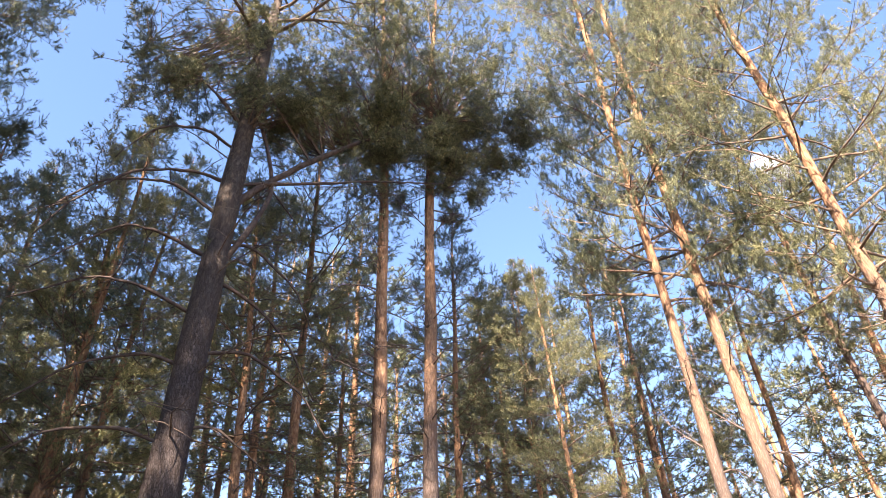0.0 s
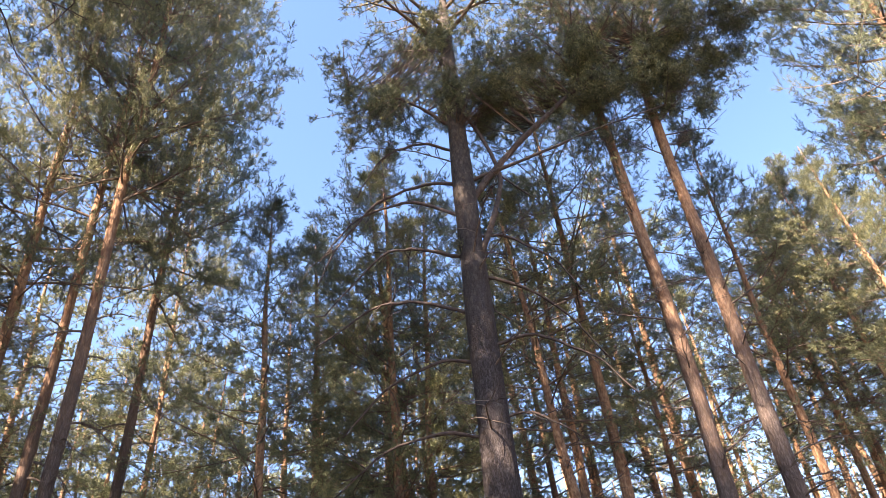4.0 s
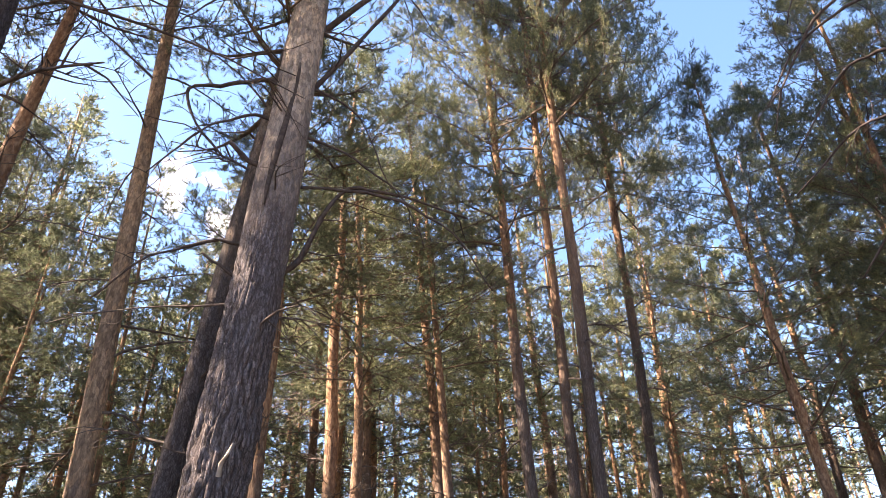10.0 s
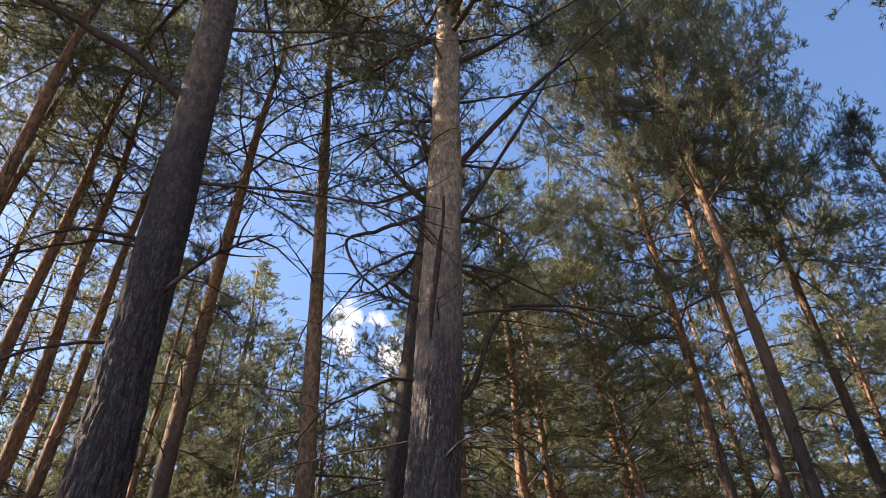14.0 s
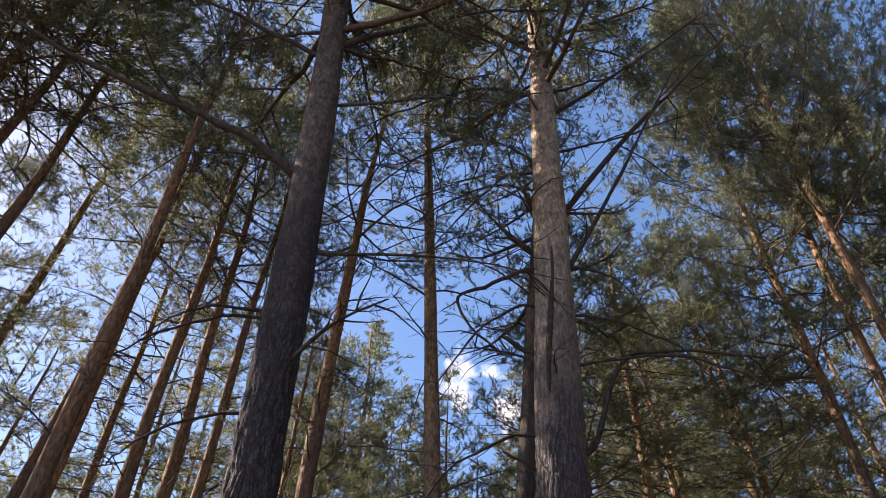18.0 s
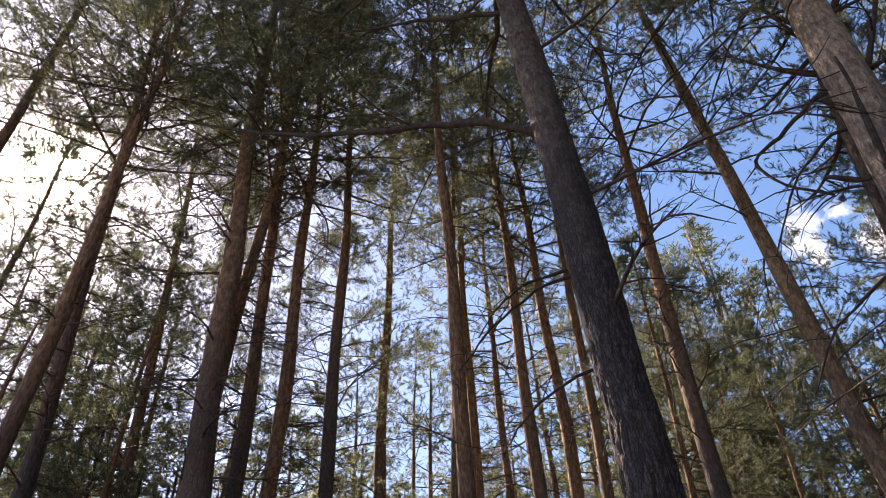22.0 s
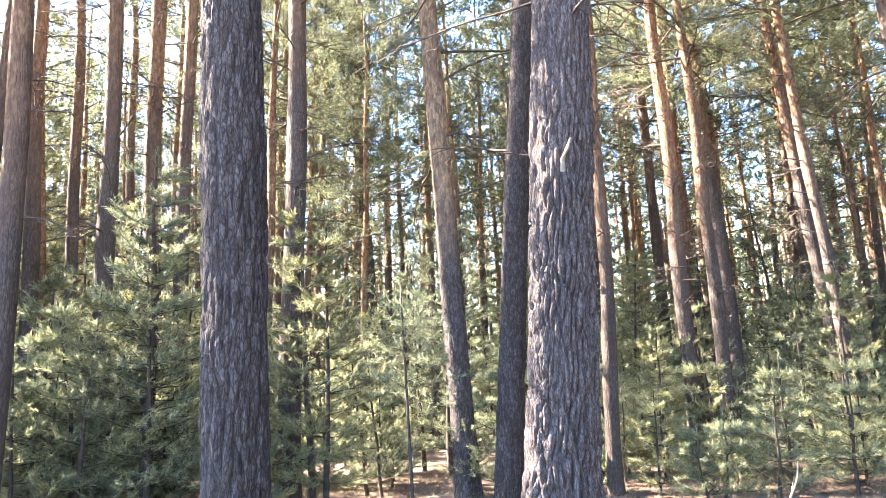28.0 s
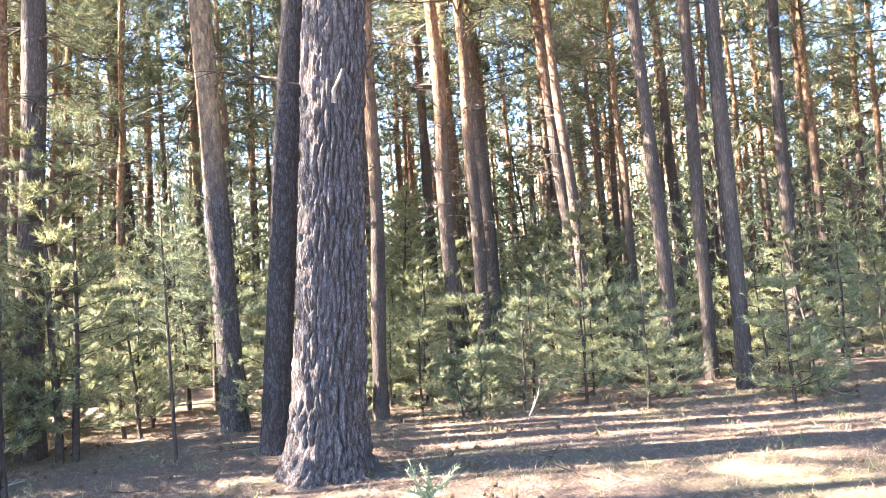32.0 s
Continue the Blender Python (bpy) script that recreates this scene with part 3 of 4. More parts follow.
pine(9, 1.94, 8.42, 0.13, (-0.006, 0.001), 0.6)
pine(9, -7.30, 14.79, 0.22, (-0.007, -0.004), 1.0)
pine(11, 7.37, 9.05, 0.24, (-0.017, 0.012), 1.25)
pine(11, 5.44, 10.65, 0.26, (-0.018, 0.008), 1.25)
pine(11, 4.67, 10.87, 0.23, (-0.005, 0.002), 1.25)
pine(11, 8.62, 11.97, 0.19, (-0.051, 0.032), 1.25)
pine(9, -6.30, 11.90, 0.28, (-0.015, -0.008), 1.0)
pine(6, -10.87, -4.70, 0.24, (-0.009, 0.020), 1.0)
pine(7, -10.84, -5.09, 0.26, (0.006, -0.005), 1.0)
pine(6, -10.12, -5.34, 0.27, (0.029, -0.004), 1.0)
pine(7, -12.76, -7.50, 0.22, (-0.003, 0.005), 1.0)
pine(6, -10.55, -6.72, 0.25, (0.001, -0.001), 1.0)
pine(8, -7.10, -4.78, 0.25, (0.002, -0.003), 1.0)
pine(8, -9.22, -6.85, 0.22, (-0.029, 0.041), 1.0)
pine(8, -10.19, -8.9, 0.33, (-0.004, 0.005), 1.0)
pine(6, -7.22, -7.39, 0.26, (0.007, -0.006), 1.0)
pine(7, -6.51, -7.88, 0.26, (-0.005, 0.004), 1.0)
pine(6, -5.96, -7.81, 0.27, (0.012, -0.009), 1.0)
pine(15, -5.23, -7.17, 0.42, (0.025, -0.017), 1.0)
# an added pine, placed so that its crown shades the open litter
pine(2, -9.5, -9.6, 0.24, (0.01, 0.0), 0.95)
pine(0, 2.3, 15.2, 0.24, (0.01, -0.01), 0.95)
pine(2, 3.1, 18.0, 0.24, (-0.01, 0.01), 1.0)
pine(1, 1.2, 16.6, 0.22, (0.02, 0.0), 0.9)
# more pines on the sunward side
for form, az, d, size, tall in ((7, 160, 9.5, 0.24, 1.05), (6, 170, 11, 0.26, 1.1), (0, 152, 12.5, 0.22, 1.0), (1, 165, 14, 0.25, 1.1), (0, 156, 15.5, 0.24, 1.1), (2, 147, 15, 0.22, 1.0), (9, 100, 14.5, 0.2, 0.72), (9, 104, 16.5, 0.22, 0.8)):
    pine(form, -d * math.sin(radians(az)), d * math.cos(radians(az)), size, (0.0, 0.02), tall)

# ---- pines behind, in every direction ----
far_forms = [joined_form(pine_form(41 + i, height=17 + i % 3, diameter=0.25, crown=0.38 + 0.06 * (i % 3), spread=1.9, dead=26, live=28, far=1, dense=0.8)) for i in range(4)]
far_forms += [joined_form(pine_form(51 + i, height=17 + i % 3, diameter=0.25, crown=0.3 + 0.06 * (i % 3), spread=2.0, dead=12, live=26, far=2, dense=0.85)) for i in range(3)]
far_forms += [joined_form(pine_form(56 + i, height=18 + i, diameter=0.25, crown=0.62, spread=1.9, dead=34, live=16, far=1, dense=0.8)) for i in range(2)]
for f in far_forms:
    tagged(f, "pine of the dense stand behind, orange bark and green crown", "tree", "pines of the stand")
taken = [Vector(o.matrix_basis.translation.xy) for o in scene.objects if o.parent is None and o.name.startswith("pine_tree") and o not in far_forms]


def sky_line(az):
    """Height angle in degrees under which the far stand stays, by direction."""
    return 36 if 82 < az < 98 else 41 if 98 <= az < 116 else 41 if az > 116 else 43 + 3 * math.sin(radians(az * 7))


def shades_clearing(x, y):
    """How surely a tall pine is kept away from here, because its shadow would fall on the open strip of young pines."""
    sure = 0.0
    for s in (7, 10, 13, 16, 19, 22):
        p, q = x - sun_way.x / 0.737 * s, y - sun_way.y / 0.737 * s
        if -9.0 < p < -6.2 and -4.2 < q < -0.2:
            sure = 1.0
        elif 5.5 < math.hypot(p, q) < 14 and 45 < math.degrees(math.atan2(-p, q)) < 128:
            sure = max(sure, 0.93)
    return sure


far_used = set()


def far_pine(az_from, az_to, d_from, d_to, number, bare=False, anywhere=False):
    made = 0
    for trial in range(number * 12):
        if made >= number:
            return
        az = pick.uniform(az_from, az_to)
        d = math.sqrt(pick.uniform(d_from**2, d_to**2))
        x, y = -d * math.sin(radians(az)), d * math.cos(radians(az))
        if any((p - Vector((x, y))).length < 1.5 for p in taken) or (not anywhere and pick.random() < shades_clearing(x, y)):
            continue
        tall = pick.uniform(0.8, 1.12)
        tall = max(0.6, min(tall, (d * math.tan(radians(sky_line(az) + pick.uniform(-3, 3))) + 1.6) / 18))
        taken.append(Vector((x, y)))
        j = 7 + pick.randrange(2) if bare else pick.randrange(4) if d < 24 else 4 + pick.randrange(3)
        m = lean_pose(x, y, ground_z(x, y) - 0.03, (pick.gauss(0, 0.025), pick.gauss(0, 0.025)), pick.uniform(0, 6.28), tall, pick.uniform(0.85, 1.3))
        if j in far_used:
            copy_thing(far_forms[j], m)
        else:
            far_used.add(j)
            far_forms[j].matrix_basis = m
        made += 1


far_pine(-62, 50, 14.5, 25, 36)
far_pine(50, 116, 14.5, 25, 34)
far_pine(116, 174, 16, 27, 26, True)
far_pine(72, 96, 17, 24, 14)
far_pine(96, 118, 16, 24, 12, True)
far_pine(94, 107, 16.5, 22, 8, False, True)
far_pine(-62, 50, 25, 36, 32)
far_pine(50, 174, 25, 36, 52)
far_pine(40, 130, 22, 34, 30)
far_pine(112, 174, 26, 36, 30)
# unseen pines behind the camera, added to close the stand and give shade
far_pine(208, 298, 9, 22, 8)


# half-grown pines with low crowns towards the sun
for k in range(16):
    az, d = radians(134 + 2.4 * k), 12.2 + 1.1 * (k * 7 % 4)
    copy_thing(far_forms[k % 4], lean_pose(-d * math.sin(az), d * math.cos(az), ground_z(-d * math.sin(az), d * math.cos(az)) - 0.03,
                                           (pick.gauss(0, 0.02), pick.gauss(0, 0.02)), pick.uniform(0, 6.28), pick.uniform(0.42, 0.58), 1.25))


def far_woods():
    """The woods beyond the stand, all round: small plain pines, joined."""
    rng = np.random.default_rng(9)
    trunks, places, ways = Soup(), [], []
    for i in range(970):
        a = math.radians(rng.uniform(48, 176) if i < 620 else rng.uniform(-64, 48)) if i < 900 else rng.uniform(0, 6.283)
        d = math.sqrt(rng.uniform(34**2, 72**2))
        x, y, h = -d * math.sin(a), d * math.cos(a), rng.uniform(12, 18)
        tube(trunks, [(x, y, 0.5), (x + rng.normal(0, 0.2), y, h * 0.5), (x + rng.normal(0, 0.4), y, h)], (0.15, 0.12, 0.03), 5)
        k = 90
        v = rng.uniform(0.15, 1.0, k)
        r = 2.0 * (1.05 - v) ** 0.6 * np.sqrt(rng.uniform(0, 1, k))
        v[:55] = rng.uniform(0.05, 0.55, 55)
        r[:55] *= 1.4
        t = rng.uniform(0, 6.283, k)
        places += list(np.stack([x + r * np.cos(t), y + r * np.sin(t), h * v], -1))
        ways += list(rng.normal(0, 1, (k, 3)) + np.array([0, 0, 0.4]))
    ways = np.array(ways)
    ways /= np.linalg.norm(ways, axis=1)[:, None]
    woods = tagged(new("far_woods"), "distant dense pine woods", "woods", kind="stuff")
    part("trunks", trunks.mesh("trunks", BARK), woods)
    part("foliage", leaf_mesh("foliage", brushes(places, ways, rng, 7, 0.42, 0.15, 0.5), NEEDLE), woods)


far_woods()

# ---- the near pines, each with a trunk of its own ----
def near_trunk(x, y, lean, bend, r0, r1, top, mat, rough, seed, segs=64, flare=0.2, dense_to=6.0):
    """Axis and trunk mesh of a near pine: furrowed plates stand out of the bark."""
    rng = np.random.default_rng(seed)
    z = np.concatenate([np.arange(-0.1, dense_to, 0.022), np.linspace(dense_to, top, 70)])
    u = np.clip(z, 0, None)
    axis = np.stack([lean[0] * u + bend[0] * u**2, lean[1] * u + bend[1] * u**2, z], -1)
    r = r0 + (r1 - r0) * np.clip(u / 11, 0, 1)
    r = np.where(u > 11, r1 * np.clip(1 - (u - 11) / (top - 11), 0.03, 1) ** 0.8, r)
    r = r * (1 + flare * np.exp(-u / 0.3)) * (1 + 0.03 * np.sin(u * 2.3 + seed))
    v = []
    for i in range(len(z)):
        for j in range(segs):
            a = j * 2 * math.pi / segs
            x, y = math.cos(a) * r[i], math.sin(a) * r[i]
            p = Vector((x * 19, y * 19, z[i] * 3.6 + seed * 7))
            w = noise.noise_vector((x * 9, y * 9, z[i] * 3 + seed)) * 0.6
            near = noise.voronoi((x * 18 + w.x, y * 18 + w.y, z[i] * 2.7 + seed + w.z * 0.6))[0]
            q = min(1.0, (near[1] - near[0]) / 0.42)
            plate = q * q * (3 - 2 * q) * (0.8 + 0.35 * noise.noise(p * 0.45))
            fade = max(0.15, 1 - max(0.0, z[i] - 3.0) / 4)
            foot = flare * 0.35 * math.exp(-max(0, z[i]) / 0.25) * math.sin(a * 5 + seed)
            rr = r[i] * (1 + foot) + rough * fade * (plate - 0.5) + rough * 0.3 * fade * noise.noise(p * 3.1)
            v.append((axis[i, 0] + rr * math.cos(a), axis[i, 1] + rr * math.sin(a), z[i]))
    f = [(i * segs + j, i * segs + (j + 1) % segs, (i + 1) * segs + (j + 1) % segs, (i + 1) * segs + j) for i in range(len(z) - 1) for j in range(segs)]
    s = Soup()
    s.add(v, f)
    return s.mesh("trunk", mat), lambda h: np.array([lean[0] * h + bend[0] * h * h, lean[1] * h + bend[1] * h * h, h]), lambda h: r0 + (r1 - r0) * min(1, h / 11)


def near_pine(label, x, y, lean, bend, r0, r1, top, mat, rough, seed, crown, spread, dead, live, dense=1.0, flare=0.2, segs=64):
    rng = np.random.default_rng(seed)
    tree = tagged(new("pine_tree"), label, "tree", "near pines")
    tree.location = (x, y, ground_z(x, y))
    me, at, rad = near_trunk(x, y, lean, bend, r0, r1, top, mat, rough, seed, segs, flare)
    part("trunk", me, tree)
    places, ways = [], []
    for i in range(dead):
        h = 3.8 + (crown + 1.0 - 3.8) * (i + rng.uniform(0, 1)) / max(1, dead)
        part("branch", dead_branch(at(h), rng.uniform(0, 6.28), rng.uniform(0.1, 0.6), rng.uniform(0.9, 2.6), rng.uniform(-1.3, -0.2), rng, rng.uniform(0.014, 0.026), 7), tree)
    for i in range(live):
        v = (i + rng.uniform(0, 1)) / live
        h = crown + (top - 0.2 - crown) * v
        ln = spread * (0.5 + 0.9 * math.sin(math.pi * min(1, 0.28 + v * 0.66)) - 0.5 * v) * rng.uniform(0.6, 1.2)
        part("branch", live_branch(at(h), i * 2.4 + rng.normal(0, 0.4), rng.uniform(-0.1, 0.35) + 0.35 * v, max(0.4, ln), rng, 0.05 * (1.1 - 0.7 * v), places, ways, 6,
                                   rng.uniform(-0.1, 0.5), dense, 0.1), tree)
    return tree, at, rad, places, ways, rng


def bough(tree, at, h, az, profile, radius, rng, twigs=6, tip=0.3, mat=None, lateral=0.0):
    """A bough that leaves the trunk at the height h towards az; profile: steps (out, up) from its root."""
    way = np.array([-math.sin(radians(az)), math.cos(radians(az)), 0])
    back = np.array([-way[1], way[0], 0])
    steps = np.array([(0.0, 0.0), *profile])
    k = np.linspace(0, len(steps) - 1, 4 * len(steps))
    o, u = (np.interp(k, range(len(steps)), steps[:, c]) for c in (0, 1))
    for _ in range(2):
        o[1:-1], u[1:-1] = (o[:-2] + 2 * o[1:-1] + o[2:]) / 4, (u[:-2] + 2 * u[1:-1] + u[2:]) / 4
    wave = np.cumsum(rng.normal(0, 0.02, len(k)))
    path = at(h) + way * o[:, None] + np.array([0, 0, 1.0]) * u[:, None] + back * (wave + lateral * o)[:, None]
    s = Soup()
    tube(s, path, np.linspace(radius, radius * tip, len(path)) * (1 + 0.08 * rng.normal(0, 1, len(path))), 8)
    ln = np.linalg.norm(np.diff(path, axis=0), axis=1).sum()
    for _ in range(twigs):
        i = rng.integers(2, len(path))
        t = limb_path(path[i], radians(az) + rng.normal(0, 1.2), rng.normal(0.1, 0.5), ln * rng.uniform(0.12, 0.4), rng.normal(-0.3, 0.4), rng, 5, 0.15)
        tube(s, t, np.linspace(radius * 0.3, 0.002, 5), 4)
    part("branch", s.mesh("branch", mat or TWIG), tree)
    return path


def spray(tree, path, centre, radii, count, places, ways, rng, tufts=9):
    """A dense head of leafy shoots round the end of a bough."""
    s = Soup()
    centre, radii = np.asarray(centre, float), np.asarray(radii, float)
    hubs = centre + radii * rng.normal(0, 0.55, (16, 3))
    for hub in hubs:
        foot = path[np.argmin(np.linalg.norm(path - hub, axis=1))]
        tube(s, np.array([foot, (foot + hub) / 2 + rng.normal(0, 0.08, 3), hub]), (0.014, 0.01, 0.005), 4)
    for _ in range(count):
        q = hubs[rng.integers(16)] + radii * rng.normal(0, 0.2, 3)
        root = hubs[np.argmin(np.linalg.norm(hubs - q, axis=1))]
        mid = (root + q) / 2 + rng.normal(0, 0.08, 3)
        tube(s, np.array([root, mid, q]), (0.004, 0.003, 0.0015), 3)
        d = (q - mid) / (np.linalg.norm(q - mid) + 1e-6)
        for w in np.linspace(0.2, 1.0, (tufts + 3) // 2):
            places.append(mid + (q - mid) * w + rng.normal(0, 0.06, 3))
            t = d * 0.5 + rng.normal(0, 0.7, 3) + np.array([0, 0, 0.3])
            ways.append(t / np.linalg.norm(t))
    part("branch", s.mesh("branch", LIMB), tree)


def finish(tree, places, ways, rng, per=20):
    part("crown", leaf_mesh("crown", brushes(places, ways, rng, per, 0.075, 0.22 / per, 0.16), NEEDLE), tree)
    return tree


LEFT, RIGHT = 90.0, -90.0
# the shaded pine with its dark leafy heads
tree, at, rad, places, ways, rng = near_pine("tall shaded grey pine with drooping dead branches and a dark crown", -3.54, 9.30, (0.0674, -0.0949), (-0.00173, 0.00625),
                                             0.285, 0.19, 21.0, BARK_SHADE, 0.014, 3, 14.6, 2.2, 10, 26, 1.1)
view = 20.8
big = bough(tree, at, 9.85, view + RIGHT, [(0.54, 0.71), (1.4, 1.58), (2.71, 2.76), (4.2, 3.7)], 0.075, rng, 6, 0.4)
for out, h, size, number in ((0.5, 12.5, 0.8, 110), (1.2, 12.65, 0.9, 150), (2.2, 13.05, 1.1, 260), (3.4, 12.95, 1.2, 380), (4.5, 12.85, 1.1, 320), (5.3, 13.15, 0.8, 130), (3.0, 14.35, 1.2, 150), (4.4, 14.45, 1.1, 130), (1.4, 14.25, 1.0, 90), (3.6, 15.65, 1.2, 120), (2.0, 15.65, 1.1, 90), (4.9, 15.85, 0.9, 60)):
    spray(tree, big, at(h) + out * unit(radians(view + RIGHT), 0) + rng.normal(0, 0.25, 3), (size, size, size * 0.6), number, places, ways, rng)
bough(tree, at, 8.4, view + RIGHT, [(0.5, 1.09), (0.8, 2.07), (0.56, 3.28), (0.1, 4.4)], 0.055, rng, 5, 0.5)
head = bough(tree, at, 11.9, view + LEFT, [(0.5, 0.6), (1.2, 1.2), (2.0, 1.6)], 0.04, rng, 5)
for out, h, size, number in ((0.3, 12.65, 0.9, 120), (1.1, 12.85, 1.0, 150), (1.9, 12.75, 0.75, 80), (0.7, 14.05, 1.0, 110), (2.0, 14.05, 0.8, 50), (-0.6, 12.75, 0.8, 90), (1.3, 15.05, 0.9, 60), (0.2, 15.25, 1.0, 80)):
    spray(tree, head, at(h) + out * unit(radians(view + LEFT), 0) + rng.normal(0, 0.25, 3), (size, size, size * 0.6), number, places, ways, rng)
for h, way, steps in ((10.4, LEFT, [(0.63, 0.16), (1.5, -0.06), (2.3, -0.95), (2.68, -1.73)]), (8.7, LEFT, [(0.86, 0.42), (1.5, 0.47), (2.5, -0.58)]),
                      (7.6, LEFT, [(0.89, 0.42), (1.49, 0.52), (2.59, -0.05)]), (8.4, RIGHT, [(0.73, -0.35), (1.33, -0.95), (1.76, -1.84)]),
                      (5.85, RIGHT, [(0.48, 0.1), (1.2, -0.45)]), (10.4, RIGHT, [(2.0, 0.6), (4.0, 1.18)]), (9.6, LEFT, [(0.9, 0.7), (1.9, 0.5), (2.6, -0.4)]),
                      (6.8, LEFT, [(0.6, 0.15), (1.5, -0.1), (2.2, -0.8)]), (7.0, RIGHT, [(0.8, 0.1), (1.6, -0.4), (2.0, -1.1)]), (11.3, LEFT, [(0.7, 0.5), (1.5, 0.3), (2.0, -0.6)]),
                      (5.6, LEFT, [(0.7, 0.2), (1.5, 0.1), (2.3, -0.5)]), (9.2, RIGHT, [(0.6, -0.1), (1.3, -0.7), (1.6, -1.5)])):
    bough(tree, at, h, view + way, steps, 0.034, rng, 9, 0.3)
finish(tree, places, ways, rng)

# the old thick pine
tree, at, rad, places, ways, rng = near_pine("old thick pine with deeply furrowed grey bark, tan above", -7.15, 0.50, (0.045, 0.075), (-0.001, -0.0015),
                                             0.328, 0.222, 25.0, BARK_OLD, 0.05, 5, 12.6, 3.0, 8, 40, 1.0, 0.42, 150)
view = 87.0
for h, way, steps, radius in (
        (8.0, LEFT, [(0.05, 0.36), (0.3, 0.56), (0.85, 0.31), (1.3, 0.15), (1.15, -0.38), (0.7, -0.96)], 0.05), (7.8, LEFT, [(0.5, 0.1), (1.0, -0.23), (1.5, -0.97)], 0.032),
        (6.95, LEFT, [(0.3, 0.1), (0.62, 0.34)], 0.055), (5.9, LEFT, [(0.6, 0.05), (1.15, -0.21), (1.6, -0.78)], 0.032), (5.45, LEFT, [(0.25, 0.05), (0.6, 0.28)], 0.03),
        (5.5, RIGHT, [(0.4, 0.25), (0.62, 0.95), (0.85, 1.38), (1.5, 1.42), (2.4, 1.2)], 0.05), (8.0, RIGHT, [(0.6, 1.0), (1.4, 2.69), (2.5, 5.0)], 0.052),
        (9.18, RIGHT, [(1.25, 1.94), (2.47, 3.41), (3.7, 5.0)], 0.06), (11.9, RIGHT, [(1.5, 1.24), (3.2, 2.8)], 0.05), (10.5, LEFT, [(0.6, -0.02), (1.3, -0.8), (1.8, -1.6)], 0.03),
        (12.5, LEFT, [(0.92, 0.69), (2.1, 0.6), (3.38, 0.06)], 0.045), (7.66, RIGHT, [(0.7, -0.2), (1.4, -0.7), (1.7, -1.5)], 0.026), (8.5, RIGHT, [(0.8, -0.4), (1.2, -1.46)], 0.025),
        (6.8, RIGHT, [(1.29, 0.03), (2.1, -0.42), (2.5, -1.2)], 0.028), (9.9, LEFT, [(0.7, 0.5), (1.5, 0.3), (2.2, -0.3)], 0.03), (10.9, RIGHT, [(1.0, 0.1), (2.4, 0.5)], 0.03),
        (3.6, LEFT, [(0.35, 0.02), (0.55, 0.1)], 0.016)):
    bough(tree, at, h, view + way, steps, radius * 0.82, rng, 2 if len(steps) == 2 and radius > 0.05 else 7, 0.55 if steps[-1][0] < 0.7 else 0.3, lateral=-0.1)
for k in range(16):
    h, az, out = 13.3 + 0.42 * k, k * 2.4, rng.uniform(0.5, 2.3)
    arm = bough(tree, at, h - 0.5, math.degrees(az), [(out * 0.5, 0.3), (out, 0.5)], 0.03, rng, 2)
    spray(tree, arm, arm[-1], (0.9, 0.9, 0.5), 100, places, ways, rng, 5)
# boughs out of view, added to block the sun from the tall shaded pine
for k in range(15):
    arm = bough(tree, at, 14.6 + 0.42 * k, -97 + rng.normal(0, 30), [(0.9, 0.3), (rng.uniform(1.4, 2.7), 0.6)], 0.03, rng, 2)
    spray(tree, arm, arm[-1], (0.85, 0.85, 0.55), 70, places, ways, rng, 5)
broken = Soup()
root = at(3.35) + unit(radians(view + 180), 0) * 0.27
tube(broken, [root, root + np.array([0.05, 0.0, 0.10]), root + np.array([0.08, 0.05, 0.20]), root + np.array([0.10, 0.08, 0.28])], (0.026, 0.02, 0.016, 0.009), 7)
tagged(part("branch", broken.mesh("branch", twig_bark("bleached_wood", (0.24, 0.21, 0.18), (0.42, 0.38, 0.33))), tree), "bleached broken branch stub")
scar = Soup()
side = unit(radians(view + 180 - 15), 0)
tube(scar, [at(h) + side * (rad(h) * 0.97) + np.array([0.02 * math.sin(h * 3), 0.05 * math.sin(h * 1.7), 0]) for h in np.linspace(6.3, 8.6, 14)],
     0.035 * np.sin(np.linspace(0.25, 2.9, 14)) + 0.008, 7)
tagged(part("scar", scar.mesh("scar", TWIG), tree), "dark ridge of an old bark scar")
finish(tree, places, ways, rng, 14)

tree, at, rad, places, ways, rng = near_pine("dark slim pine close behind the old thick pine", -8.55, 0.06, (0.0146, 0.084), (0.0, 0.0012),
                                             0.155, 0.115, 15.0, BARK_HIGH, 0.014, 6, 9.0, 1.6, 10, 20, 1.0, 0.2, 48)
finish(tree, places, ways, rng)

# the straight grey pine with a long bare limb
tree, at, rad, places, ways, rng = near_pine("straight shaded pine with grey scaly bark", -4.80, -1.60, (0.0437, 0.0114), (-0.0008, -0.0036),
                                             0.205, 0.17, 28.5, BARK_HIGH, 0.024, 7, 10.2, 2.8, 4, 38, 1.0, 0.15, 110)
view = 109.5
for h, way, steps, radius in ((7.37, LEFT, [(0.81, 0.62), (1.83, 1.0), (3.37, 1.63), (5.06, 2.66)], 0.05), (9.74, LEFT, [(1.39, 0.6), (2.37, 0.8)], 0.035),
                              (5.5, LEFT, [(0.4, -0.04), (0.9, -0.33), (1.2, -0.7)], 0.018), (4.64, LEFT, [(0.4, -0.07), (0.8, -0.36), (0.95, -0.61)], 0.016),
                              (5.63, LEFT, [(0.5, -0.06), (0.75, -0.25), (1.0, -0.6)], 0.017), (10.0, RIGHT, [(0.9, 1.15), (2.19, 2.62), (3.4, 3.5)], 0.045)):
    bough(tree, at, h, view + way, steps, radius, rng, 7, 0.3)
